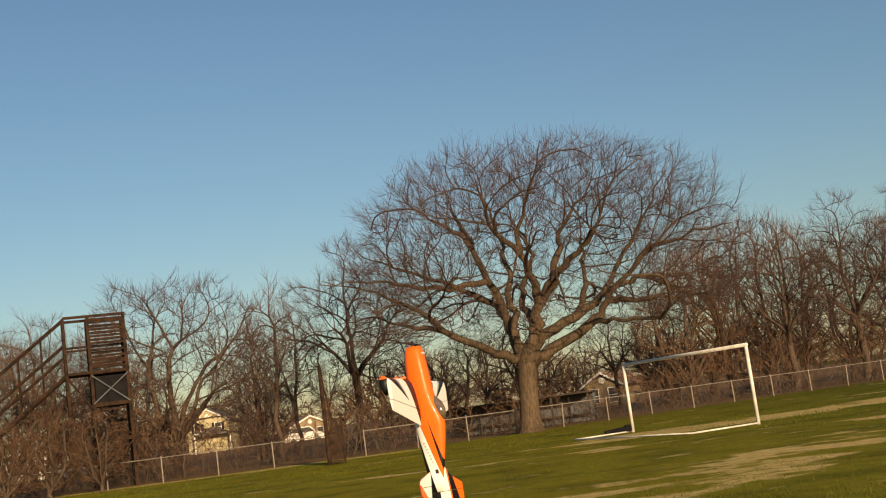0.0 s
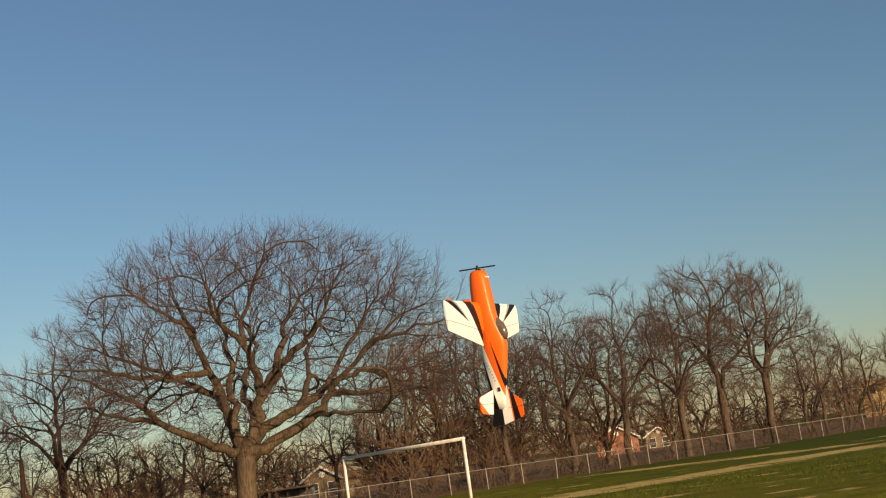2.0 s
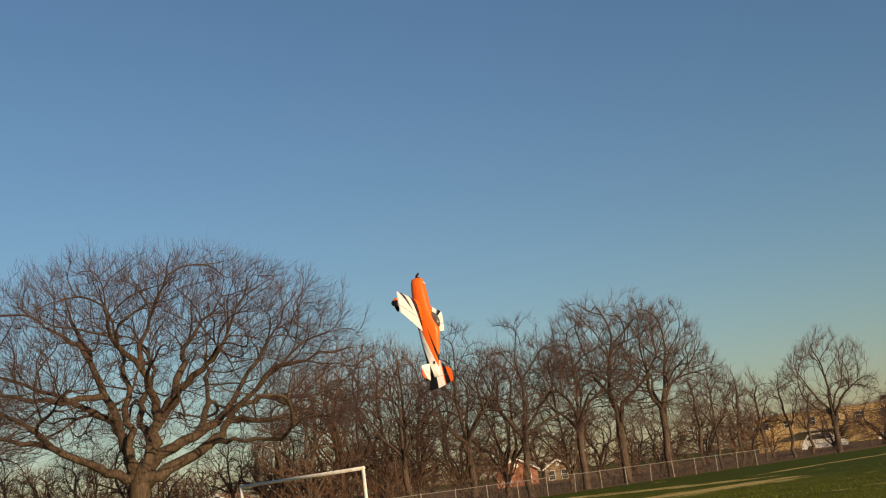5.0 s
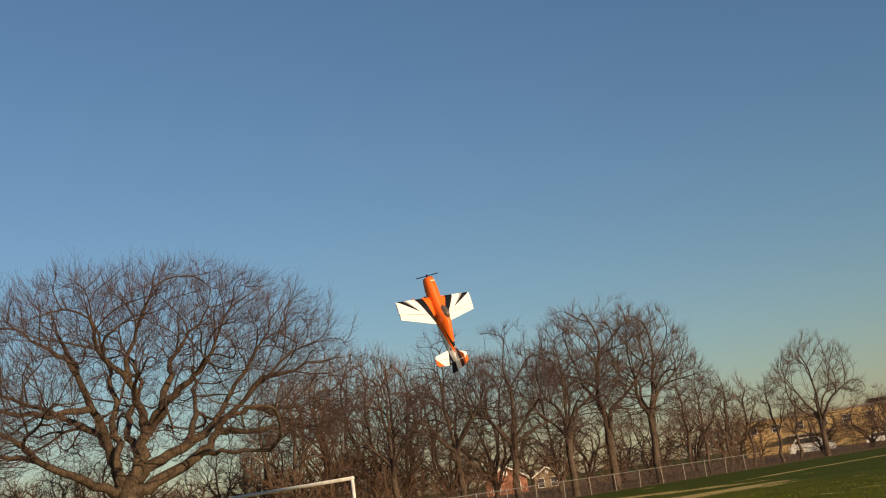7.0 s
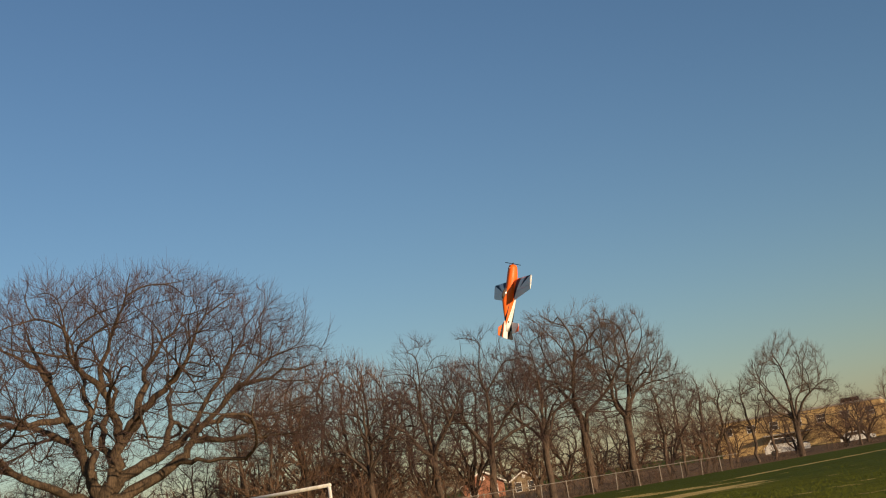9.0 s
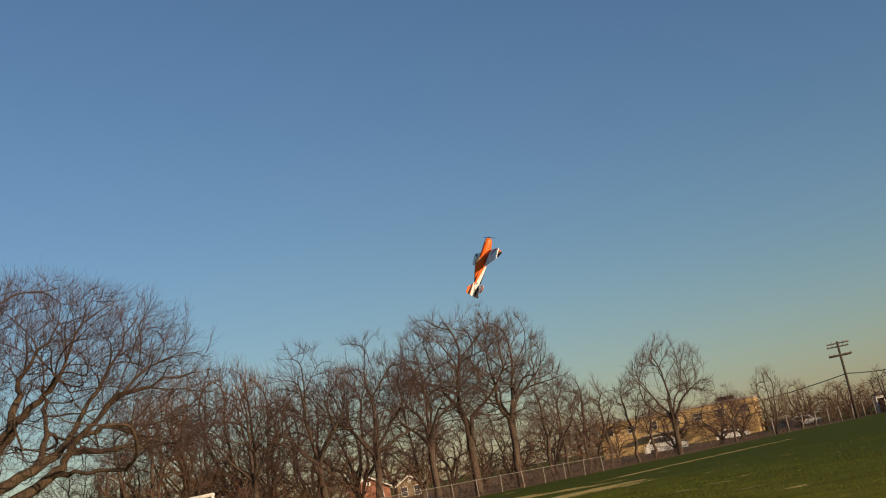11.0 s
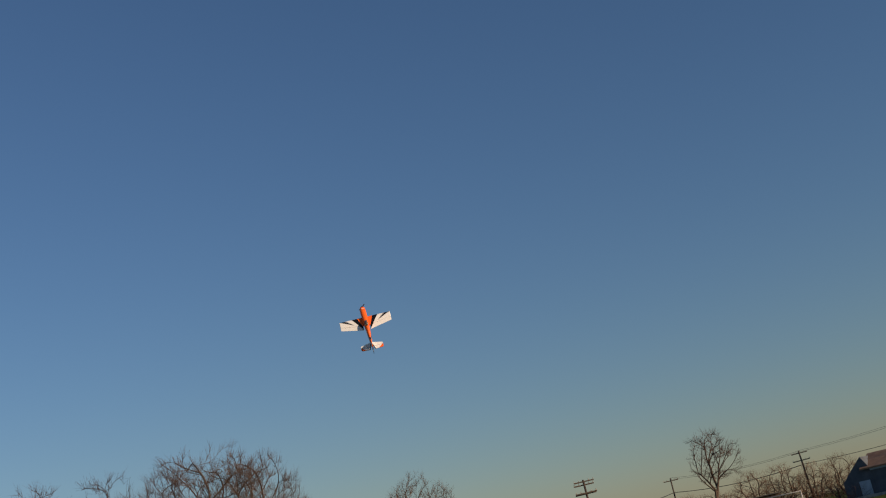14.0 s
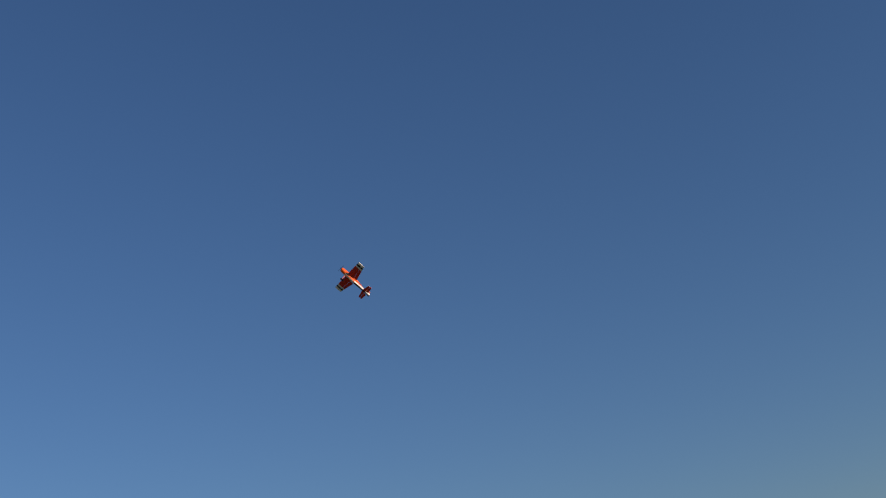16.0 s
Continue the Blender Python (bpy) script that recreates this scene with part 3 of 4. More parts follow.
DENSE = make_tree("bare_tree", 25, 10.0, 6.4, 0.8, 9, GREY_BARK, RED_TWIG, "dense russet leafless thicket tree", 1400, 0.30, 0.46, 0.11, lift=0.25, open_out=0.75, hollow=0.2, foot=0.9, tip=0.0105, each=1, twig=0.85)
WOOD = make_tree("bare_tree", 28, 7.0, 6.0, 0.6, 7, GREY_BARK, RED_TWIG, "distant russet leafless woodland tree", 420, 0.30, 0.46, 0.10, lift=0.2, open_out=0.9, hollow=0.2, foot=0.6, tip=0.013, each=1)
FAR_WOOD = make_tree("far_tree", 29, 8.0, 8.0, 0.8, 6, GREY_BARK, RED_TWIG, "far leafless brown woodland tree", 330, 0.5, 0.7, 0.13, lift=0.15, hollow=0.2, foot=0.8, tip=0.03, each=1, twig=0.9, group="far woods")
LONE = make_tree("bare_tree", 26, 10.2, 7.8, 3.0, 6, GREY_BARK, PALE_TWIG, "leafless tree standing alone at the field's edge", 1000, 0.32, 0.48, 0.24, open_out=1.2, each=4)
KNOB = make_tree("bare_tree", 27, 13.0, 7.4, 4.6, 4, GREY_BARK, TWIG, "leafless round-headed tree behind the far goal", 800, 0.36, 0.55, 0.24, lean=(2.2, 0), foot=5.6, open_out=0.8, tip=0.014)


def make_shrub(seed, height, width, twigs, label):
    """Brush: many stems from one foot, and the tangle that they carry."""
    rng = np.random.default_rng(seed)
    root = thing("shrub", Matrix(), label, "shrub", "brush along the fence")
    goals = crown_buds(rng, 420, (0, 0, height * 0.42), (width / 2, width / 2, height * 0.56), lambda p: 0.15, 0.1, 0.8)
    wood = Skeleton(12000)
    for k in range(12):
        p = np.array([rng.normal(0, width * 0.2), rng.normal(0, width * 0.2), -0.1])
        d = np.array([rng.normal(0, 0.35), rng.normal(0, 0.35), 1.0])
        pts = sweep(rng, p, d / np.linalg.norm(d), height * rng.uniform(0.25, 0.6), 6, 0.14, 0.03)
        wood.line(pts, np.linspace(0.03, 0.012, 6))
    wood.grow(rng, goals, 0.24, 0.33, 0.25, 0.25, 0.4)
    wood.thicken(0.0095, 2.3)
    fine, thick = wood.twigs(rng, 1, 0.42, 0.008, 0.02, 0.3), []
    for pts, rr in wood.lines():
        (thick if rr[1] > 0.017 else fine).append((pts, rr))
    tagged(tubes("stem_tangle", thick, 3, GREY_BARK, root), kind="stuff")
    tagged(tubes("twig_tangle", fine, 3, twigs, root), kind="stuff")
    return root


BRUSH = [make_shrub(31, 3.6, 4.0, RED_TWIG, "tangled russet leafless brush"), make_shrub(32, 2.6, 4.6, TWIG, "low tangle of bare brown brush"), make_shrub(33, 4.6, 3.6, RED_TWIG, "tall bare russet shrub")]


def stand(master, az, d, height, turn, wide=1.0):
    """Sets a tree out by bearing, distance and height; the first use takes the master itself."""
    base = SIZE[master.name]
    s = height / base * (1.02 if base > 5 else 1.0)
    m = at(az, d, -0.05, turn) @ Matrix.Diagonal((s * wide, s * wide, s, 1))
    if master.name in PLACED:
        return copy_thing(master, m @ Matrix.Diagonal((*(1 / c for c in master.scale), 1)))
    PLACED.add(master.name)
    master.matrix_basis = m
    return master


PLACED = set()
SIZE = {SPREAD.name: 10.5, VASE.name: 12.0, TALL.name: 14.0, THIN.name: 10.0, DENSE.name: 10.0, LONE.name: 10.2, WOOD.name: 7.0, FAR_WOOD.name: 8.0, KNOB.name: 13.0, BRUSH[0].name: 3.6, BRUSH[1].name: 2.6, BRUSH[2].name: 4.6}
for master, az, d, height, turn, wide in (
    (SPREAD, -13.9, 66, 11.8, 20, 1.1), (SPREAD, -10.2, 82, 9.6, 150, 0.7), (VASE, -5.1, 72, 12.9, 40, 0.95), (VASE, -19.5, 74, 10.2, 100, 0.8),
    (THIN, -9.1, 75, 12.4, 10, 1.0), (THIN, -8.2, 80, 11.0, 80, 1.0), (THIN, -10.0, 84, 10.5, 170, 1.0), (THIN, -6.6, 86, 9.5, 240, 1.0), (THIN, -20.6, 76, 11.5, 60, 1.2), (THIN, -22.6, 78, 10.5, 130, 1.3), (THIN, -24.5, 80, 11.0, 200, 1.4), (DENSE, -21.5, 64, 8.6, 60, 1.0), (DENSE, -16.4, 68, 7.6, 120, 1.0), (DENSE, -15.3, 82, 8.0, 200, 1.1), (DENSE, -10.0, 88, 7.4, 70, 1.0), (DENSE, -19.0, 84, 8.4, 310, 1.1), (VASE, -22.5, 86, 12.4, 20, 1.0), (VASE, -16.9, 88, 11.4, 220, 0.9), (DENSE, -1.2, 88, 6.8, 150, 1.1), (DENSE, 4.0, 92, 6.2, 260, 1.2), (DENSE, -18.0, 75, 6.0, 10, 1.2), (DENSE, -19.9, 57.0, 4.4, 200, 1.2), (DENSE, -17.6, 57.4, 4.2, 90, 1.0), (DENSE, -21.8, 56.8, 4.0, 30, 1.3),
    (THIN, 0.2, 88, 8.0, 20, 1.5), (VASE, 1.2, 74, 7.0, 140, 0.9), (VASE, 7.6, 92, 8.6, 250, 0.9), (THIN, 9.6, 85, 9.0, 30, 1.2),
    (DENSE, 11.2, 76, 10.8, 15, 0.95), (DENSE, 13.1, 80, 12.8, 95, 0.9), (DENSE, 14.9, 82, 13.2, 170, 0.9), (DENSE, 16.6, 88, 13.0, 260, 0.85),
    (DENSE, 10.2, 90, 8.6, 50, 1.0), (DENSE, 20.9, 93, 12.6, 110, 0.9), (DENSE, 12.2, 92, 12.6, 130, 0.9), (DENSE, 18.6, 92, 12.0, 300, 0.9),
    (VASE, 16.0, 76, 10.6, 200, 0.95), (VASE, 19.2, 80, 12.2, 320, 0.95), (VASE, 22.0, 82, 12.4, 75, 0.95), (VASE, 24.7, 86, 12.6, 165, 0.95), (DENSE, 24.0, 92, 12.0, 200, 0.7),
    (TALL, 26.7, 92, 15.5, 30, 1.15), (TALL, 28.8, 94, 14.7, 150, 1.1), (VASE, 31.2, 104, 9.8, 10, 0.7), (THIN, 32.2, 108, 9.5, 45, 1.2), (THIN, 33.3, 112, 9.2, 120, 1.2), (THIN, 34.6, 113, 8.8, 210, 1.3), (THIN, 30.4, 100, 10.0, 280, 1.1),
    (LONE, 36.6, 113, 11.4, 60, 1.0), (THIN, 35.4, 120, 7.5, 60, 1.6), (VASE, 39.3, 128, 6.2, 100, 0.8), (DENSE, 41.2, 132, 8.0, 30, 0.8), (DENSE, 42.4, 136, 6.0, 130, 1.0), (DENSE, 44.0, 165, 5.6, 70, 1.3), (THIN, 46.3, 165, 6.5, 150, 1.6), (DENSE, 47.3, 172, 5.0, 250, 1.3),
    (KNOB, 50.6, 168, 13.6, -51, 1.0), (DENSE, 52.5, 182, 7.6, 20, 1.3), (DENSE, 53.8, 188, 7.8, 120, 1.3), (DENSE, 55.3, 184, 7.0, 200, 1.3), (DENSE, 56.6, 190, 7.4, 280, 1.3), (DENSE, 49.5, 185, 6.0, 310, 1.2),
):
    stand(master, az, d, height, turn, wide)

rng = np.random.default_rng(40)
for k in range(74):
    az = -26 + 72 * (k + rng.random()) / 74
    a = radians(az)
    slope = 0.441 if az > -5 else 0.0
    edge = (56.5 + 5 * slope) / (math.cos(a) - slope * math.sin(a))
    low = 0.7 if az > 33 else 1.0
    gap = any(a0 < az < a1 for a0, a1 in ((-13.8, -11.2), (-8.6, -6.9), (5.6, 7.9), (20.8, 22.2)))
    brush_low = 0.7 if gap or -1.5 < az < 6.5 else 1.0
    stand(BRUSH[k % 3], az, edge + rng.uniform(2.5, 12.0), (3.6, 2.6, 4.6)[k % 3] * rng.uniform(0.7, 1.1) * low * brush_low, rng.uniform(0, 360), rng.uniform(1.0, 1.5))
    if not gap and k % 6 in (0, 1, 4):
        stand(WOOD, az, edge + rng.uniform(16.0, 45.0), rng.uniform(5.5, 8.5) * low, rng.uniform(0, 360), rng.uniform(1.0, 1.5))
for k in range(14):
    stand(WOOD, 38 + 1.4 * k, rng.uniform(195, 230), rng.uniform(4.5, 6.5), rng.uniform(0, 360), 1.8)
for k in range(34):
    az = 43.0 + 14.6 * (k + rng.random()) / 34
    d = 1.0 / (0.00625 + 0.000012 * (az - 43.0))
    stand(BRUSH[(k * 2) % 3], az, d + rng.uniform(-2.0, 3.0) - (5.0 if az > 52 else 0.0), rng.uniform(1.3, 2.4), rng.uniform(0, 360), rng.uniform(1.2, 1.8))
for k in range(36):
    az = -26 + 64 * (k + rng.random()) / 36
    stand(FAR_WOOD, az, rng.uniform(225, 290), rng.uniform(7.5, 11.5), rng.uniform(0, 360), rng.uniform(1.1, 1.5))


# ---- chain-link fence ----
def make_fence():
    run = [(-48.0, 57.8), (-5.0, 56.5), (56.0, 83.4)]
    root = thing("chain_link_fence", Matrix(), "low grey chain-link fence with a top rail", "fence")
    post_me = bpy.data.meshes.new("post")
    bm = rod(bmesh.new(), (0, 0, -0.2), (0, 0, 1.24), 0.036, sides=8)
    bmesh.ops.create_uvsphere(bm, u_segments=8, v_segments=4, radius=0.042, matrix=Matrix.Translation((0, 0, 1.25)))
    bm.to_mesh(post_me)
    bm.free()
    post_me.materials.append(GALV)
    bay, high = 2.75, 1.17
    bm = bmesh.new()
    step = 0.075
    for k in range(-int(high / step) - 1, int(bay / step) + 1):
        for sign in (1, -1):
            x0, x1 = k * step, k * step + high
            z0, z1 = (0.03, high + 0.03) if sign > 0 else (high + 0.03, 0.03)
            lo, hi = max(x0, 0.0), min(x1, bay)
            if hi - lo < 0.02:
                continue
            za, zb = z0 + (z1 - z0) * (lo - x0) / high, z0 + (z1 - z0) * (hi - x0) / high
            w = 0.0022
            bm.faces.new([bm.verts.new(c) for c in ((lo, 0, za - w), (hi, 0, zb - w), (hi, 0.002, zb + w), (lo, 0.002, za + w))])
    mesh_me = bpy.data.meshes.new("wire_mesh")
    bm.to_mesh(mesh_me)
    bm.free()
    mesh_me.materials.append(WIRE)
    rail_me = bpy.data.meshes.new("rail")
    bm = rod(bmesh.new(), (0, 0, 1.20), (bay, 0, 1.20), 0.024, sides=7)
    bm.to_mesh(rail_me)
    bm.free()
    rail_me.materials.append(GALV)
    wob = random.Random(5)
    for (ax, ay), (bx, by) in zip(run, run[1:]):
        size, heading = math.hypot(bx - ax, by - ay), math.degrees(math.atan2(by - ay, bx - ax))
        for k in range(int(size / bay)):
            x, y = ax + (bx - ax) * k * bay / size, ay + (by - ay) * k * bay / size
            for name, me in (("post", post_me), ("wire_mesh", mesh_me), ("rail", rail_me)):
                ob = new(name, me)
                ob.parent = root
                tilt = wob.gauss(0, 1.1) if name == "post" else 0.0
                ob.matrix_local = pose(x, y, 0, tilt, tilt * 0.6, heading)


make_fence()


def make_edge():
    """Light posts along the far half of the field's edge."""
    turn = math.degrees(math.atan(0.441))
    lean = random.Random(9)
    first = thing("bollard_post", pose(84, fence_y(84) + 0.6, 0, 0, 0, turn), "light weathered post at the field's far edge", "post", "posts along the far edge")
    part("shaft", rod(bmesh.new(), (0, 0, -0.2), (0, 0, 1.75), 0.075, 0.065, 10), GALV, first, smooth=True)
    part("cap", rod(bmesh.new(), (0, 0, 1.75), (0, 0, 1.82), 0.085, 0.05, 10), GALV, first)
    for k in range(1, 9):
        x = 84 + 3.4 * k
        copy_thing(first, pose(x, fence_y(x) + 0.6, 0, lean.gauss(0, 2), lean.gauss(0, 2), turn))


make_edge()


# ---- goals ----
def make_goal(name, left, right, back, label, low_rail=False):
    """A goal of white pipe; left and right are its posts' feet, back points to where its base frame lies."""
    left, right, back = Vector((*left, 0)), Vector((*right, 0)), Vector((*back, 0))
    root = thing(name, Matrix.Translation(left), label, "goal", "football goals")
    r, up = 0.055, Vector((0, 0, 2.44))
    across = right - left
    part("post", rod(bmesh.new(), (0, 0, -0.05), up, r, sides=12), WHITE_PAINT, root, smooth=True)
    part("post", rod(bmesh.new(), across + Vector((0, 0, -0.05)), across + up, r, sides=12), WHITE_PAINT, root, smooth=True)
    bm = rod(bmesh.new(), up - across.normalized() * r, across + up + across.normalized() * r, r, sides=12)
    part("crossbar", bm, WHITE_PAINT, root, smooth=True)
    lift = Vector((0, 0, 0.05))
    for a, b in ((Vector(), back), (across, across + back), (back, across + back)):
        part("base_pipe", rod(bmesh.new(), a + lift, b + lift, 0.028, sides=10), WHITE_PAINT, root, "white ground pipe", smooth=True)
    return root


goal = make_goal("soccer_goal", (5.95, 42.1), (8.80, 35.4), (-2.25, -0.98), "white pipe soccer goal without a net on the grass")
bm = bmesh.new()
rod(bm, (-1.05, -0.30, 0.12), (-0.25, -0.05, 0.16), 0.07, 0.10)
box(bm, (-0.30, -0.14, 0.04), (-0.05, 0.10, 0.30), 0.04)
part("anchor_bag", bm, DARK, goal, "dark weight on the base pipe")

far_goal = make_goal("soccer_goal", (115.9, 92.2), (114.4, 81.3), (3.0, -0.4), "far white soccer goal with a slanting side pipe")
for k, (a, b) in enumerate((((-0.85, -6.2, 2.42), (-0.75, -6.35, 0.05)), ((-0.9, -6.2, 2.40), (2.2, -6.6, 0.05)))):
    bm = bmesh.new()
    a, b = Vector(a), Vector(b)
    mid = a.lerp(b, 0.5) + Vector((-0.35, 0, -0.35)) * k
    rod(bm, a, mid, 0.05)
    rod(bm, mid, b, 0.05)
    part("side_pipe", bm, WHITE_PAINT, far_goal, smooth=True)
sack = bmesh.new()
rod(sack, (115.6, 97.4, 0.16), (115.3, 91.6, 0.16), 0.16)
tagged(part("rolled_tarp", sack, WHITE_PAINT, smooth=True), "long white rolled tarp lying by the far goal", "tarp")


# ---- filming tower with stairs ----
def make_tower():
    root = thing("filming_tower", at(-16.85, 60.3, 0, 20), "tall rusted steel filming tower with caged open stairs", "tower")
    w, d, top, arm = 0.86, 0.9, 8.55, 1.15
    for x in (-w, w):
        for y in (-d, d):
            part("leg", box(bmesh.new(), (x - 0.08, y - 0.08, -0.1), (x + 0.08, y + 0.08, top), 0.01), RUST, root)
    for z in (2.4, 4.15, 5.75):
        bm = bmesh.new()
        for y in (-d, d):
            box(bm, (-w, y - 0.05, z - 0.09), (w, y + 0.05, z + 0.09))
        for x in (-w, w):
            box(bm, (x - 0.05, -d, z - 0.09), (x + 0.05, d, z + 0.09))
        part("beam_ring", bm, RUST, root)
    part("deck", box(bmesh.new(), (-w - arm, -d - 0.1, 5.70), (w + 0.1, d + 0.1, 5.82)), RUST, root)
    part("deck", box(bmesh.new(), (-w - 0.1, -d, 4.08), (w + 0.1, d, 4.2)), RUST, root)
    part("equipment_box", box(bmesh.new(), (-w + 0.12, -d + 0.05, 4.22), (w + 0.1, d - 0.1, 5.55), 0.03), DARK, root, "black storage box under the deck")
    slat = random.Random(8)
    for k in range(15):
        z = 5.95 + 0.17 * k
        tilt = slat.uniform(-0.05, 0.05)
        if k in (4, 6):
            continue
        part("slat", prism(bmesh.new(), [(-w + 0.05, z), (w - 0.05, z + tilt), (w - 0.05, z + 0.12 + tilt), (-w + 0.05, z + 0.12)], -d - 0.06, -d - 0.02), RUST, root)
        if k % 2:
            part("side_slat", box(bmesh.new(), (w + 0.02, -d, z), (w + 0.06, d, z + 0.13)), RUST, root)
            part("back_slat", box(bmesh.new(), (-w + 0.05, d + 0.02, z), (w - 0.05, d + 0.06, z + 0.13)), RUST, root)
    for y in (-d, d):
        part("top_rail", box(bmesh.new(), (-w - arm, y - 0.06, top - 0.06), (w + 0.1, y + 0.06, top + 0.07)), RUST, root)
        part("mid_rail", box(bmesh.new(), (-w - arm, y - 0.04, 7.0), (-w, y + 0.04, 7.1)), RUST, root)
        part("frame_post", box(bmesh.new(), (-w - arm - 0.07, y - 0.07, 3.8), (-w - arm + 0.07, y + 0.07, top), 0.01), RUST, root)
    for a, b in (((-w, 4.2), (w, 5.6)), ((w, 4.2), (-w, 5.6)), ((-w, 0.2), (w, 2.3)), ((w, 2.5), (-w, 4.0)), ((w, 0.2), (-w, 2.3)), ((-w - arm, 3.9), (-w, 5.6)), ((-w, 3.9), (-w - arm, 5.6))):
        bm = rod(bmesh.new(), (a[0], -d - 0.1, a[1]), (b[0], -d - 0.1, b[1]), 0.035, sides=6)
        part("brace", bm, SLATE_WALL if a[1] == 4.2 else RUST, root)
    for k in range(10):
        z = 0.6 + 0.36 * k
        part("rung", box(bmesh.new(), (-0.45, -d - 0.12, z), (0.6, -d - 0.06, z + 0.07)), RUST, root)
    # caged flight of stairs that falls away from the deck, and its landing
    x0, run, fall = -w - arm, 4.6, 3.5
    for y in (-d, 0.1):
        part("stringer", rod(bmesh.new(), (x0, y, 5.72), (x0 - run, y, 5.72 - fall), 0.10, sides=4), RUST, root)
        for lift in (0.95, 1.5, 2.75):
            part("stair_rail", rod(bmesh.new(), (x0, y, 5.75 + lift), (x0 - run, y, 5.75 - fall + lift), 0.05, sides=6), RUST, root)
        for f in (0.24, 0.48, 0.72, 0.98):
            part("baluster", rod(bmesh.new(), (x0 - run * f, y, 5.72 - fall * f), (x0 - run * f, y, 8.5 - fall * f), 0.05, sides=5), RUST, root)
    for k in range(18):
        f = (k + 0.5) / 18
        x, z = x0 - run * f, 5.72 - fall * f
        part("tread", box(bmesh.new(), (x - 0.13, -d, z), (x + 0.13, 0.1, z + 0.05)), RUST, root)
    part("landing", box(bmesh.new(), (x0 - run - 1.6, -d - 0.1, 2.12), (x0 - run, 0.2, 2.24)), RUST, root)
    for x in (x0 - run - 1.5, x0 - run):
        for y in (-d, 0.1):
            part("leg", box(bmesh.new(), (x - 0.06, y - 0.06, -0.1), (x + 0.06, y + 0.06, 4.9)), RUST, root)
    for z in (3.2, 4.85):
        part("landing_rail", rod(bmesh.new(), (x0 - run - 1.5, -d, z), (x0 - run, -d, z), 0.045, sides=5), RUST, root)


make_tower()


# ---- backstop and dugout ----
def make_backstop():
    root = thing("backstop", at(-6.55, 50.5), "narrow dark mesh backstop screen on a tall post", "backstop")
    part("post", rod(bmesh.new(), (-0.28, 0, -0.1), (-0.28, 0, 4.3), 0.09, 0.075), RUST, root)
    part("post", rod(bmesh.new(), (0.40, 0, -0.1), (0.40, 0, 2.0), 0.05), RUST, root)
    bm = bmesh.new()
    for k in range(26):
        x = -0.25 + 0.025 * k
        box(bm, (x, -0.012, 0.03), (x + 0.016, 0.012, 1.95))
    for k in range(24):
        box(bm, (-0.25, -0.014, 0.05 + 0.08 * k), (0.40, 0.014, 0.075 + 0.08 * k))
    tagged(part("screen", bm, RUST, root, "dark woven screen"), kind="stuff")
    bm = bmesh.new()
    for k in range(9):
        x = -0.26 + 0.03 * k
        box(bm, (x, -0.012, 1.9), (x + 0.014, 0.012, 4.2))
    tagged(part("screen", bm, RUST, root), kind="stuff")
    part("top_cable", rod(bmesh.new(), (-0.28, 0, 4.15), (-2.9, 0.6, 4.3), 0.02, sides=6), CABLE, root)


make_backstop()


def make_dugout():
    root = thing("dugout", at(2.6, 68.5, 0, -14), "low dark dugout with a flat roof behind the fence", "dugout")
    part("roof", box(bmesh.new(), (-4.4, -1.4, 1.62), (4.6, 1.4, 1.72), 0.03), CREOSOTE, root)
    part("back_wall", box(bmesh.new(), (-4.3, 1.1, -0.1), (4.5, 1.3, 1.62)), SLATE_WALL, root)
    part("bench", box(bmesh.new(), (-4.0, 0.5, 0.38), (4.2, 0.9, 0.46), 0.02), CREOSOTE, root)
    for k in range(5):
        x = -4.2 + 2.15 * k
        part("post", box(bmesh.new(), (x - 0.06, -1.25, -0.1), (x + 0.06, -1.13, 1.62)), CREOSOTE, root)


make_dugout()


# ---- houses and far buildings ----
def window(parent, x, y, z, w, h, shutters=None):
    """A window in a wall that looks towards -y: glass set back in a frame, with a sill and perhaps shutters."""
    win = part("window", box(bmesh.new(), (x - w / 2, y - 0.02, z), (x + w / 2, y + 0.03, z + h)), GLASS, parent, "dark window")
    bm = bmesh.new()
    for a, b in (((x - w / 2 - 0.08, z - 0.08), (x - w / 2, z + h + 0.08)), ((x + w / 2, z - 0.08), (x + w / 2 + 0.08, z + h + 0.08)), ((x - w / 2, z + h), (x + w / 2, z + h + 0.08)), ((x - w / 2, z - 0.08), (x + w / 2, z)), ((x - w / 2, z + h / 2 - 0.03), (x + w / 2, z + h / 2 + 0.03))):
        box(bm, (a[0], y - 0.07, a[1]), (b[0], y + 0.02, b[1]))
    part("frame", bm, WHITE_SIDING, win)
    if shutters:
        for s in (-1, 1):
            c = x + s * (w / 2 + 0.30)
            part("shutter", box(bmesh.new(), (c - 0.2, y - 0.06, z - 0.05), (c + 0.2, y + 0.02, z + h + 0.05)), shutters, parent)


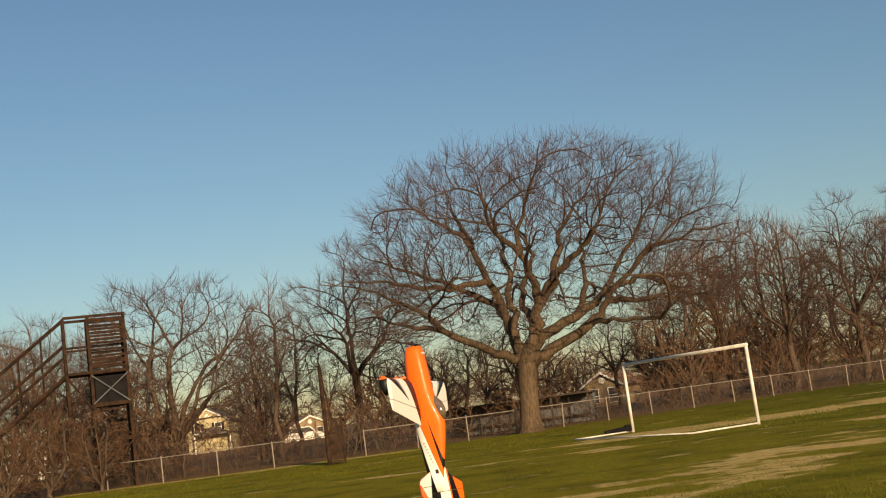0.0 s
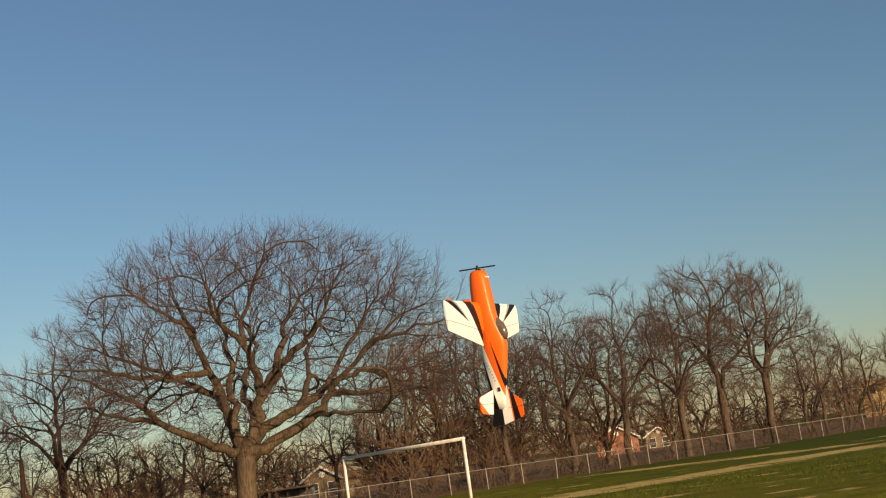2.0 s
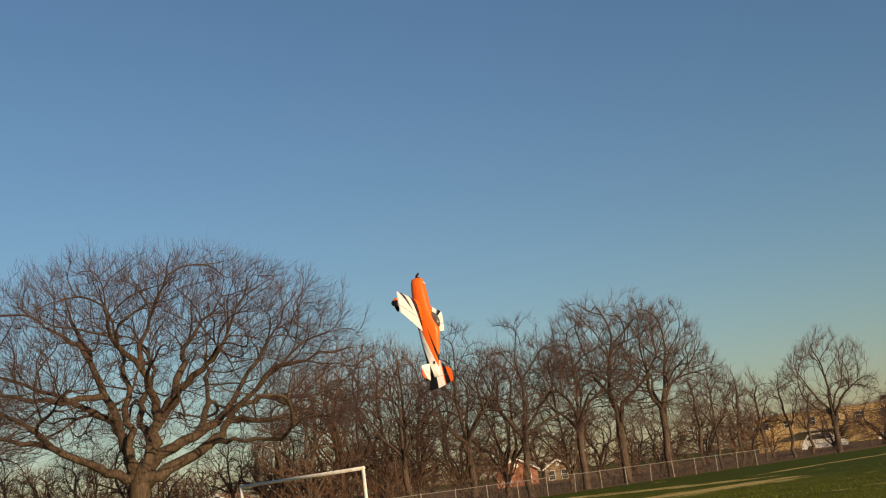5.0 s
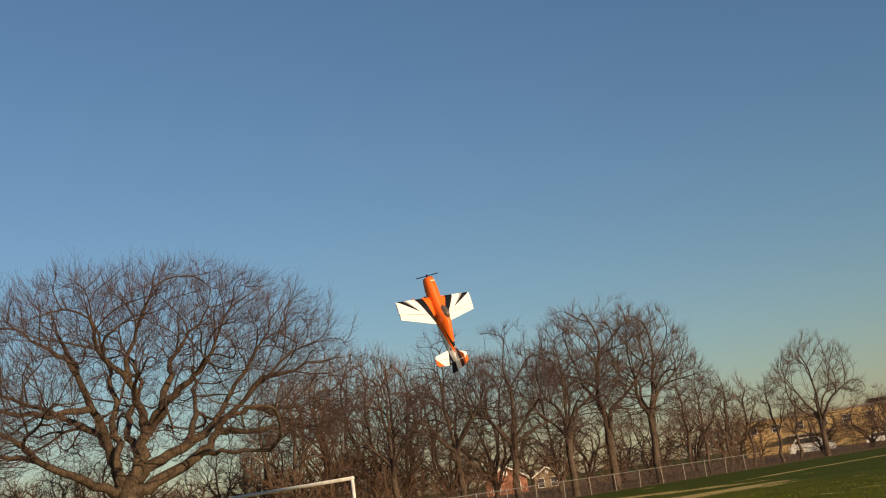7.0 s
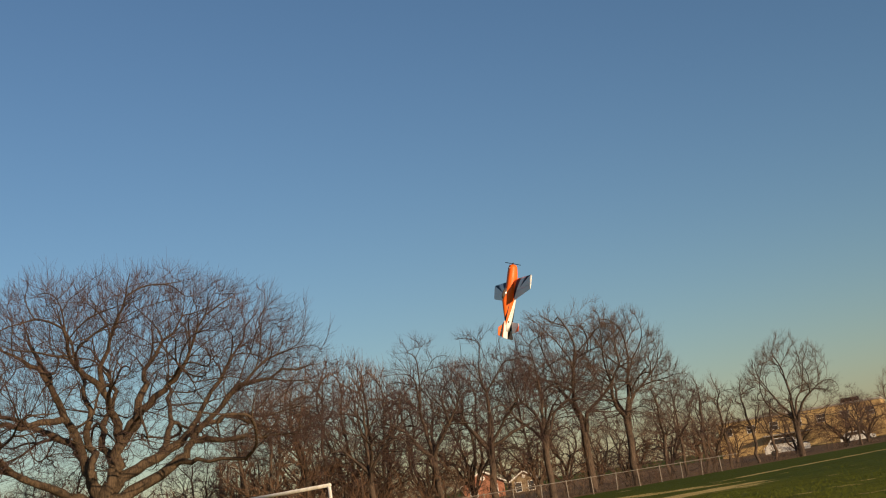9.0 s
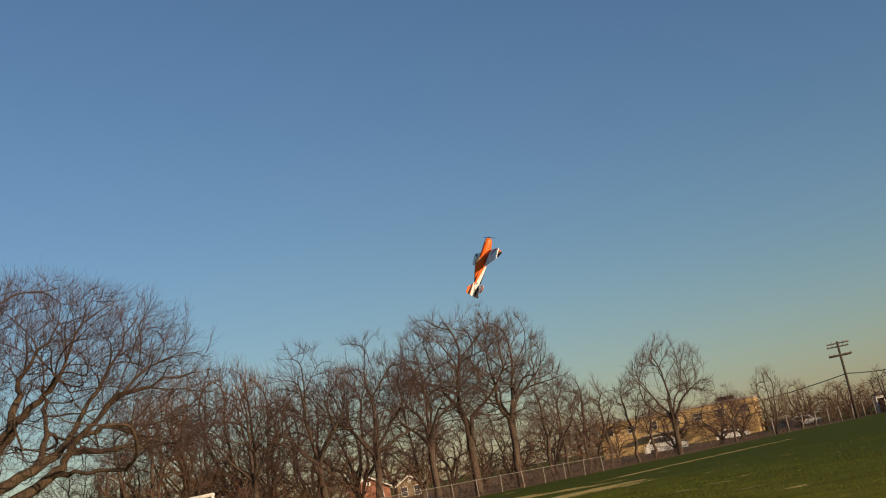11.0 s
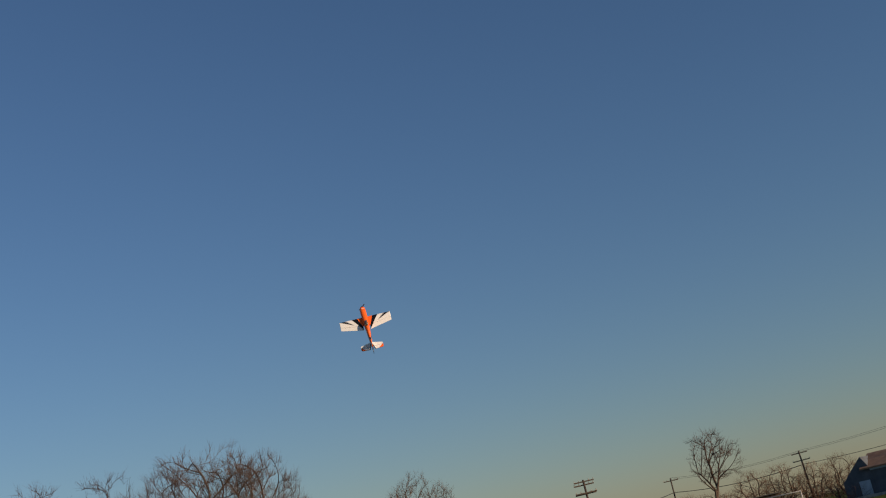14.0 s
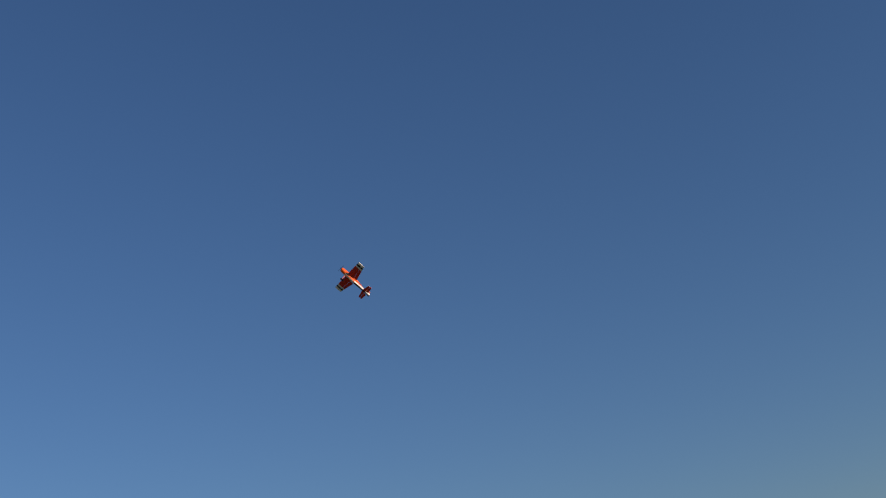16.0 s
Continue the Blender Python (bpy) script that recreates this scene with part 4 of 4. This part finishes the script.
def make_house(m, wide, deep, eave, peak, wall, roof, label, shutters=None, porch=False):
    """A house whose gable end looks towards its -y side."""
    root = thing("house", m, label, "house", "houses beyond the field")
    h = wide / 2
    part("wall", prism(bmesh.new(), [(-h, -0.3), (h, -0.3), (h, eave), (0, peak), (-h, eave)], 0, deep), wall, root)
    rise = (peak - eave) / h
    for s in (-1, 1):
        bm = prism(bmesh.new(), [(0, peak + 0.02), (s * (h + 0.35), eave - 0.35 * rise + 0.02), (s * (h + 0.35), eave - 0.35 * rise + 0.2), (0, peak + 0.22)], -0.35, deep + 0.35)
        part("roof", bm, roof, root)
        bm = prism(bmesh.new(), [(0, peak - 0.02), (s * (h + 0.36), eave - 0.36 * rise - 0.02), (s * (h + 0.36), eave - 0.36 * rise + 0.21), (0, peak + 0.23)], -0.42, -0.352)
        part("bargeboard", bm, WHITE_SIDING, root)
    n = max(int(wide / 3.2), 2)
    for k in range(n):
        x = -h + wide * (k + 0.5) / n
        window(root, x, 0, eave - 1.75, 0.95, 1.4, shutters)
    bm = bmesh.new()
    bmesh.ops.create_cone(bm, cap_ends=True, segments=16, radius1=0.35, radius2=0.35, depth=0.08, matrix=pose(0, -0.03, eave + (peak - eave) * 0.45, 90))
    part("gable_vent", bm, WHITE_SIDING, root)
    for k in range(int((eave + 0.2) / 0.45)):
        part("siding_board", box(bmesh.new(), (-h, -0.015, 0.45 * k), (h, -0.002, 0.45 * k + 0.03)), wall, root)
    if porch:
        bm = prism(bmesh.new(), [(-h * 0.6, 2.7), (h * 1.25, 2.7), (h * 0.3, 4.0)], -2.4, -0.05)
        part("porch_roof", bm, ROOF, root, "dark gabled porch roof")
        for s in (-0.55, 1.15):
            part("porch_post", box(bmesh.new(), (h * s - 0.1, -2.3, -0.1), (h * s + 0.1, -2.1, 2.7)), WHITE_SIDING, root)
    return root


make_house(at(-12.5, 190, 0, 2), 6.6, 10, 4.9, 6.7, SIDING, ROOF, "cream-sided gabled house with dark shutters", DARK, True)
make_house(at(-7.6, 180, 0, 18), 6.0, 9, 2.1, 3.5, DULL_SIDING, ROOF_WARM, "small tan house half hidden by bare trees")
make_house(at(6.9, 120, 0, -30), 4.2, 6, 2.1, 3.3, DULL_SIDING, ROOF_WARM, "pale little house behind bare branches")
make_house(at(21.4, 170, 0, -20), 6.0, 8, 2.2, 3.9, BRICK, ROOF_WARM, "red brick gabled house behind the trees")
make_house(at(23.4, 190, 0, -26), 4.2, 8, 1.9, 3.2, DULL_SIDING, ROOF, "dull tan house behind the trees")
make_house(at(-20.3, 130, 0, 10), 6.5, 8, 2.6, 3.9, WHITE_SIDING, ROOF, "white house behind the filming tower")


def make_block():
    """The long flat-roofed tan building beyond the lone tree."""
    root = thing("apartment_block", at(36.7, 215, 0, -44), "long flat-roofed tan brick building in warm sun", "building")
    w = 14.2
    part("wall", box(bmesh.new(), (-w, 0, -0.3), (w, 14, 6.2)), TAN_BRICK, root)
    part("parapet", box(bmesh.new(), (-w - 0.2, -0.2, 6.2), (w + 0.2, 14.2, 6.55)), CONCRETE, root)
    part("roof_unit", box(bmesh.new(), (7.5, 4, 6.55), (10.5, 7, 7.35), 0.1), DARK, root, "dark roof unit")
    for k in range(7):
        window(root, -w + 1.8 + 4.1 * k, 0, 3.9, 1.3, 1.2)
    part("canopy", box(bmesh.new(), (-6, -2.5, 2.7), (2, -0.02, 2.95)), CONCRETE, root)


make_block()


def make_car(m, paint, label, long=4.5, high=1.5):
    root = thing("car", m, label, "car", "parked cars beyond the fence")
    h, s = long / 2, high / 1.5
    body = [(-h, 0.3), (h, 0.3), (h, 0.75 * s), (h * 0.55, 0.9 * s), (h * 0.25, high), (-h * 0.6, high), (-h * 0.85, 0.95 * s), (-h, 0.8 * s)]
    part("body", prism(bmesh.new(), body, -0.85, 0.85), paint, root)
    part("side_window", prism(bmesh.new(), [(h * 0.45, 0.95 * s), (h * 0.22, high - 0.12), (-h * 0.55, high - 0.12), (-h * 0.72, 0.98 * s)], -0.87, -0.853), GLASS, root)
    for x in (-h * 0.62, h * 0.62):
        for y in (-0.86, 0.66):
            bm = bmesh.new()
            bmesh.ops.create_cone(bm, cap_ends=True, segments=16, radius1=0.33, radius2=0.33, depth=0.2, matrix=pose(x, y + 0.1, 0.33, 90))
            part("wheel", bm, RUBBER, root)


make_car(at(36.0, 150, 0, -40), CAR_WHITE, "white van parked beyond the fence", 5.4, 2.1)
make_car(at(39.2, 165, 0, -42), CAR_WHITE, "pale car parked beyond the fence")
make_car(at(42.6, 172, 0, -46), CAR_WHITE, "pale car parked beyond the far fence")
make_car(at(41.7, 168, 0, -46), CAR_DARK, "dark car parked beyond the far fence")
make_car(at(-7.9, 150, 0, 12), CAR_WHITE, "white van beside the small tan house", 5.2, 2.0)
make_car(at(-18.6, 105, 0, 12), CAR_WHITE, "white car behind the filming tower")
make_car(at(-17.1, 105, 0, 8), CAR_WHITE, "white car behind the filming tower")


# ---- far side of the field: poles, shed, school ----
def make_pole(m, high, arms, label):
    root = thing("utility_pole", m, label, "utility pole", "utility poles")
    part("shaft", rod(bmesh.new(), (0, 0, -0.3), (0, 0, high), 0.19, 0.13, 10), CREOSOTE, root, smooth=True)
    for z, half, dy in arms:
        arm = part("crossarm", box(bmesh.new(), (-half, dy - 0.07, z - 0.08), (half, dy + 0.07, z + 0.08), 0.01), CREOSOTE, root)
        for f in (-0.95, -0.5, 0.5, 0.95):
            part("insulator", rod(bmesh.new(), (half * f, dy, z + 0.08), (half * f, dy, z + 0.30), 0.055, 0.03, 8), CONCRETE, arm)
    return root


make_pole(at(44.9, 152, 0, -30) @ pose(0, 0, 0, 0, -1.5, 0), 9.7, [(9.45, 1.35, -0.2), (9.05, 1.35, 0.2), (8.0, 1.4, -0.2), (7.9, 1.4, 0.2)], "tall dark wooden utility pole with paired crossarms")
make_pole(at(48.9, 225, 0, -45), 10.3, [(9.8, 1.4, 0.0)], "wooden utility pole with one crossarm")
make_pole(at(55.1, 215, 0, -60) @ pose(0, 0, 0, 0, -2.0, 0), 9.6, [(9.2, 1.4, 0.0), (7.9, 1.5, 0.0)], "wooden utility pole with two crossarms")


def make_cable(a, b, sag, r, label):
    a, b = np.array(a), np.array(b)
    pts = np.array([a + (b - a) * f - np.array([0, 0, 4 * sag * f * (1 - f)]) for f in np.linspace(0, 1, 15)])
    tagged(tubes("cable", [(pts, np.full(15, r))], 5, CABLE), label, "cable", "overhead cables")


def bearing(az, d, z):
    return (d * math.sin(radians(az)), d * math.cos(radians(az)), z)


make_cable(bearing(44.9, 152, 5.6), bearing(37.5, 180, 4.4), 0.5, 0.06, "thick black cable from the pole")
make_cable(bearing(44.9, 152, 5.6), bearing(48.9, 225, 7.6), 0.6, 0.07, "thick black cable between the poles")
make_cable(bearing(48.9, 225, 7.6), bearing(55.1, 215, 7.2), 0.8, 0.06, "thick black cable between the poles")
for lift in (0.0, 0.25):
    make_cable(bearing(48.9, 225, 10.1 + lift), bearing(55.1, 215, 9.4 + lift), 0.7, 0.02, "thin overhead wire between utility poles")
    make_cable(bearing(55.1, 215, 9.4 + lift), bearing(66, 190, 12.0 + lift), 0.8, 0.02, "thin overhead wire between utility poles")
make_cable(bearing(55.1, 215, 7.2), bearing(66, 190, 8.8), 0.8, 0.04, "black overhead cable from the pole")


def make_shed():
    root = thing("shed", at(57.9, 150, 0, -80), "long blue-grey shed with a brown gabled roof at the field's edge", "shed")
    part("wall", box(bmesh.new(), (0, 0, -0.2), (30, 7, 3.15)), SLATE_WALL, root)
    part("gable_end", prism(bmesh.new(), [(-3.9, -0.2), (-0.02, -0.2), (-0.02, 3.2), (-1.0, 4.9), (-3.9, 2.2)], 0.02, 6.5), SLATE_WALL, root)
    part("eave_board", box(bmesh.new(), (-0.1, -0.22, 3.1), (30, -0.02, 3.32)), PALE_BLUE, root, "pale eave board")
    part("door", box(bmesh.new(), (-1.9, -0.10, 0.0), (-0.5, -0.005, 2.05), 0.02), PALE_BLUE, root, "pale blue door")
    bm = bmesh.new()
    for c in ((-1.3, -0.4, 3.32), (30, -0.4, 3.32), (30, 3.4, 5.0), (-1.3, 3.4, 5.0), (-1.3, -0.4, 3.50), (30, -0.4, 3.50), (30, 3.4, 5.18), (-1.3, 3.4, 5.18)):
        bm.verts.new(c)
    bm.verts.ensure_lookup_table()
    for f in ((3, 2, 1, 0), (4, 5, 6, 7), (0, 1, 5, 4), (1, 2, 6, 5), (2, 3, 7, 6), (3, 0, 4, 7)):
        bm.faces.new([bm.verts[i] for i in f])
    part("roof", bm, ROOF_WARM, root, "brown shingle roof")
    part("roof_vent", rod(bmesh.new(), (4.2, 2.6, 4.6), (4.2, 2.6, 5.7), 0.08), GALV, root)


make_shed()


def make_school():
    root = thing("school_building", at(59.55, 205, 0, -82), "tall pale school building with stepped roofs beyond the shed", "building")
    part("wall", box(bmesh.new(), (-1.2, 0, -0.3), (30, 20, 7.2)), SLATE_WALL, root)
    part("upper_storey", box(bmesh.new(), (0.2, 1, 7.2), (30, 19, 10.6)), WHITE_SIDING, root)
    part("stair_tower", box(bmesh.new(), (1.0, 2, 10.6), (30, 18, 13.4)), DARK, root)
    for k in range(5):
        window(root, 2.4 + 3.2 * k, 1, 7.9, 1.2, 1.8)
        window(root, 1.0 + 3.2 * k, 0, 3.8, 1.4, 1.8)
    part("coping", box(bmesh.new(), (-1.4, -0.2, 7.2), (0.15, 20.2, 7.45)), CONCRETE, root)


make_school()
bm = box(bmesh.new(), (0, 0, -0.1), (60, 1.2, 0.34), 0.03)
kerb = part("kerb_wall", bm, CONCRETE)
kerb.matrix_world = pose(114.0, 101.5, 0, 0, 0, -62)
tagged(kerb, "low grey concrete kerb along the far edge", "kerb", kind="structure")


def make_hut(m, w, h, wall, label):
    root = thing("hut", m, label, "hut")
    part("wall", box(bmesh.new(), (-w / 2, 0, -0.1), (w / 2, 2.4, h), 0.02), wall, root)
    part("roof", box(bmesh.new(), (-w / 2 - 0.2, -0.3, h), (w / 2 + 0.2, 2.7, h + 0.14), 0.02), ROOF, root)
    part("door", box(bmesh.new(), (-0.4, -0.06, 0), (0.4, -0.005, 1.95), 0.01), DARK, root)


make_hut(at(46.9, 162, 0, -40), 2.4, 2.0, CREOSOTE, "small dark brown hut at the field's corner")
make_hut(at(46.1, 166, 0, -40), 1.3, 2.4, WHITE_SIDING, "narrow white hut at the field's corner")
make_hut(at(48.8, 176, 0, -44), 2.6, 2.9, CREOSOTE, "small dark brown shed below the far pole")
make_hut(at(49.4, 178, 0, -44), 1.5, 2.6, WHITE_SIDING, "white shed below the far pole")
make_hut(at(52.6, 172, 0, -50), 6.0, 3.0, CREOSOTE, "dark brown equipment shed behind the far goal")


# ---- model aeroplane: x to its nose, y to its left wing, z to its canopy ----
def loft(rings):
    bm = bmesh.new()
    rows = [[bm.verts.new(c) for c in ring] for ring in rings]
    n = len(rows[0])
    for a, b in zip(rows, rows[1:]):
        for i in range(n):
            bm.faces.new((a[i], a[(i + 1) % n], b[(i + 1) % n], b[i]))
    bm.faces.new(rows[0][::-1])
    bm.faces.new(rows[-1])
    bmesh.ops.recalc_face_normals(bm, faces=bm.faces)
    return bm


def oval(x, low, high, half, power=2.6, n=20):
    ring = []
    for i in range(n):
        a = 2 * math.pi * i / n
        c, s = math.cos(a), math.sin(a)
        y = half * math.copysign(abs(c) ** (2 / power), c)
        z = (low + high) / 2 + (high - low) / 2 * math.copysign(abs(s) ** (2 / power), s)
        ring.append((x, y, z))
    return ring


def aerofoil(lead, trail, y, z, thick, n=8, start=0.0, stop=1.0):
    """A closed section from the leading to the trailing edge, or a stretch of it."""
    upper, lower = [], []
    for i in range(n + 1):
        f = start + (stop - start) * i / n
        t = thick * (2.97 * math.sqrt(f) - 1.26 * f - 3.52 * f * f + 2.84 * f ** 3 - 1.02 * f ** 4) + 0.0012
        x = lead + (trail - lead) * f
        upper.append((x, y, z + t))
        lower.append((x, y, z - t))
    return upper + lower[::-1]


def plate(outline, half, flat="y", at_y=0.0):
    """A thin rounded plate: outline in x and z (flat y) or x and y (flat z)."""
    bm = bmesh.new()
    sides = []
    for s in (-1, 1):
        sides.append([bm.verts.new((a, s * half, b) if flat == "y" else (a, b, at_y + s * half)) for a, b in outline])
    bm.faces.new(sides[0])
    bm.faces.new(sides[1][::-1])
    for i in range(len(outline)):
        j = (i + 1) % len(outline)
        bm.faces.new((sides[0][i], sides[0][j], sides[1][j], sides[1][i]))
    bmesh.ops.recalc_face_normals(bm, faces=bm.faces)
    return bm


def make_plane():
    root = thing("model_aeroplane", Matrix(), "orange, white and black radio-controlled aerobatic aeroplane hovering nose up", "model aeroplane")
    stations = [(0.405, -0.045, 0.035, 0.035), (0.395, -0.062, 0.052, 0.055), (0.36, -0.076, 0.064, 0.066), (0.27, -0.088, 0.074, 0.071), (0.15, -0.095, 0.082, 0.072), (0.05, -0.097, 0.088, 0.070), (-0.05, -0.096, 0.105, 0.066), (-0.15, -0.093, 0.138, 0.060), (-0.22, -0.090, 0.140, 0.054), (-0.35, -0.082, 0.116, 0.043), (-0.50, -0.070, 0.082, 0.032), (-0.62, -0.060, 0.058, 0.022), (-0.70, -0.052, 0.045, 0.014)]
    part("fuselage", loft([oval(*s) for s in stations]), BODY_FILM, root, smooth=True)
    part("canopy", loft([oval(x, 0.03, top, half, 2.2, 16) for x, top, half in ((0.02, 0.078, 0.018), (-0.005, 0.110, 0.030), (-0.045, 0.145, 0.038), (-0.10, 0.163, 0.040), (-0.14, 0.163, 0.038), (-0.175, 0.150, 0.030))]), CANOPY, root, "smoked glossy canopy", smooth=True)
    for s, side in ((1, "left"), (-1, "right")):
        hinge = 0.66
        wing = loft([aerofoil(0.15, -0.206, s * 0.05, -0.021, 0.115 * 0.356 / 2 * 1.2, 8, 0, hinge), aerofoil(0.15, -0.081, s * 0.605, -0.021, 0.10 * 0.231 / 2 * 1.2, 8, 0, hinge), aerofoil(0.145, -0.076, s * 0.617, -0.021, 0.03 * 0.231, 8, 0, hinge)])
        wing = part("wing", wing, WING_FILM, root)
        ail = loft([aerofoil(0.15, -0.199, s * 0.085, -0.021, 0.115 * 0.35 / 2 * 1.15, 4, hinge + 0.012, 1), aerofoil(0.15, -0.081, s * 0.612, -0.021, 0.10 * 0.231 / 2 * 1.15, 4, hinge + 0.012, 1)])
        part("aileron", ail, WING_FILM, root)
        outline = [(-0.545, s * 0.02), (-0.590, s * 0.235), (-0.605, s * 0.262), (-0.648, s * 0.266), (-0.648, s * 0.02)]
        part("stabiliser", plate(outline, 0.006, "z", -0.040), TAIL_FILM, root)
        outline = [(-0.652, s * 0.03), (-0.652, s * 0.267), (-0.700, s * 0.266), (-0.722, s * 0.245), (-0.735, s * 0.06)]
        part("elevator", plate(outline, 0.005, "z", -0.040), TAIL_FILM, root)
        leg = bmesh.new()
        rod(leg, (0.18, s * 0.05, -0.09), (0.160, s * 0.130, -0.215), 0.013, 0.009, 8)
        leg = part("gear_leg", leg, ORANGE, root)
        pant = loft([oval(x, -0.238 - b, -0.238 + t, w, 2.2, 12) for x, b, t, w in ((0.235, 0.012, 0.012, 0.008), (0.215, 0.032, 0.030, 0.022), (0.175, 0.036, 0.040, 0.028), (0.13, 0.022, 0.034, 0.022), (0.085, 0.004, 0.016, 0.008))])
        bmesh.ops.translate(pant, verts=pant.verts, vec=(-0.015, s * 0.140, 0))
        part("wheel_pant", pant, PANT, leg, smooth=True)
        bm = bmesh.new()
        bmesh.ops.create_cone(bm, cap_ends=True, segments=16, radius1=0.033, radius2=0.033, depth=0.018, matrix=pose(0.170, s * 0.140, -0.258, 90))
        part("wheel", bm, RUBBER, leg)
        part("air_inlet", box(bmesh.new(), (0.385, s * 0.030 - 0.013, 0.018), (0.407, s * 0.030 + 0.013, 0.038), 0.003), DARK, root, "dark cooling slot")
        bars = bmesh.new()
        for k in range(7):
            f = k / 7
            x = -0.33 - 0.17 * f
            z = -0.036 + 0.045 * f
            w = 0.0445 - 0.0165 * (x + 0.33) / -0.22
            box(bars, (x - 0.006, s * w - 0.002, z - 0.006), (x + 0.004, s * w + 0.0015, z + 0.006))
        part("marking", bars, MARK, root, "row of small dark marks")
        bm = box(bmesh.new(), (-0.565, s * 0.0255, 0.012), (-0.535, s * 0.033, 0.034))
        part("marking", bm, CARBON, root, "dark emblem patch")
        part("nose_stripe", box(bmesh.new(), (0.335, s * 0.018 - 0.016, 0.062), (0.347, s * 0.018 + 0.016, 0.0685)), WHITE_PAINT, root)
    part("fin", plate([(-0.52, 0.07), (-0.60, 0.12), (-0.655, 0.188), (-0.700, 0.189), (-0.700, 0.03), (-0.62, 0.04)], 0.006), FIN_FILM, root)
    part("rudder", plate([(-0.704, 0.189), (-0.770, 0.187), (-0.786, 0.172), (-0.822, 0.02), (-0.830, -0.080), (-0.815, -0.096), (-0.704, -0.060)], 0.005), FIN_FILM, root)
    part("tail_wheel", rod(bmesh.new(), (-0.70, 0.006, -0.10), (-0.70, -0.006, -0.10), 0.016), RUBBER, root)
    part("tail_strut", rod(bmesh.new(), (-0.64, 0, -0.055), (-0.70, 0, -0.10), 0.003), CARBON, root)
    prop = thing("propeller", Matrix(), "", "")
    prop.parent = root
    prop.matrix_basis = pose(0.425, 0, -0.005)
    blades = loft([[(0.006 * math.cos(a) + k * 0.0, y, w * math.sin(a)) for a in (0, 1.57, 3.14, 4.71)] for k, y, w in ((0, -0.145, 0.008), (0, -0.11, 0.015), (0, -0.05, 0.015), (0, 0.0, 0.010), (0, 0.05, 0.015), (0, 0.11, 0.015), (0, 0.145, 0.008))])
    part("blades", blades, CARBON, prop, "dark two-bladed propeller")
    part("spinner", rod(bmesh.new(), (-0.02, 0, 0), (0.022, 0, 0), 0.020, 0.006, 12), CARBON, prop)
    return root, prop


plane, propeller = make_plane()

PLANE_ROWS = (
    (0, -0.30, 8.76, 1.76, 31.4, -85.7, 131.1),
    (0.5, 0.17, 7.62, 1.98, -6.2, -82.0, 154.8),
    (1, 0.67, 7.28, 2.32, 73.6, -68.4, 84.0),
    (1.5, 1.59, 8.24, 2.53, 33.9, -88.8, 114.4),
    (2, 2.48, 8.68, 2.73, -66.0, -88.4, -156.5),
    (2.5, 3.40, 9.22, 2.97, -94.0, -81.9, -136.0),
    (3, 3.97, 9.44, 3.17, -61.8, -73.2, -174.9),
    (3.5, 3.95, 9.58, 3.27, -8.9, -69.8, 146.5),
    (4, 3.81, 10.17, 3.37, 22.6, -63.0, 120.6),
    (4.5, 3.75, 11.15, 3.43, 48.5, -78.9, 97.4),
    (6.8, 4.37, 12.64, 3.75, -43.8, -79.4, 162.1),
    (7, 4.64, 13.30, 3.87, -41.8, -79.8, 154.0),
    (7.5, 4.66, 13.49, 3.91, 42.7, -86.6, 40.6),
    (8, 4.96, 13.83, 3.97, 6.6, -72.4, 57.9),
    (8.5, 5.71, 14.57, 4.11, 29.7, -81.3, -6.4),
    (8.7, 6.71, 16.24, 4.42, 0.9, -78.7, 9.2),
    (10.8, 9.56, 18.19, 5.32, 45.4, -68.4, -46.1),
    (11, 10.96, 19.76, 5.79, 19.4, -65.6, -23.4),
    (11.5, 12.54, 19.67, 6.29, -52.2, -73.1, 33.6),
    (12, 13.73, 20.21, 6.93, -21.3, -81.9, 36.3),
    (12.5, 14.41, 20.73, 7.35, -102.0, -79.0, 151.7),
    (13, 14.20, 20.71, 7.60, 23.7, -78.7, 29.5),
    (13.5, 14.59, 20.83, 7.58, 19.8, -61.6, 44.7),
    (14, 15.71, 21.68, 7.74, -10.1, -73.6, 66.3),
    (14.5, 16.75, 22.93, 8.62, -28.0, -68.0, 75.9),
    (15, 18.01, 24.44, 10.98, -7.9, -66.5, 67.5),
    (15.5, 19.65, 26.11, 13.29, -8.8, -83.0, 87.6),
    (15.8, 20.44, 26.74, 15.06, 25.9, -71.6, 122.5),
    (16, 20.54, 26.78, 15.80, 27.5, -49.6, 169.7),
)


def motions():
    walk(plane, [(t, pose(x, y, z, rx, ry, rz)) for t, x, y, z, rx, ry, rz in PLANE_ROWS])
    walk(propeller, [(k / FPS, pose(0.425, 0, -0.005, 77.0 * k, 0, 0)) for k in range(int(16 * FPS) + 1)])


motions()
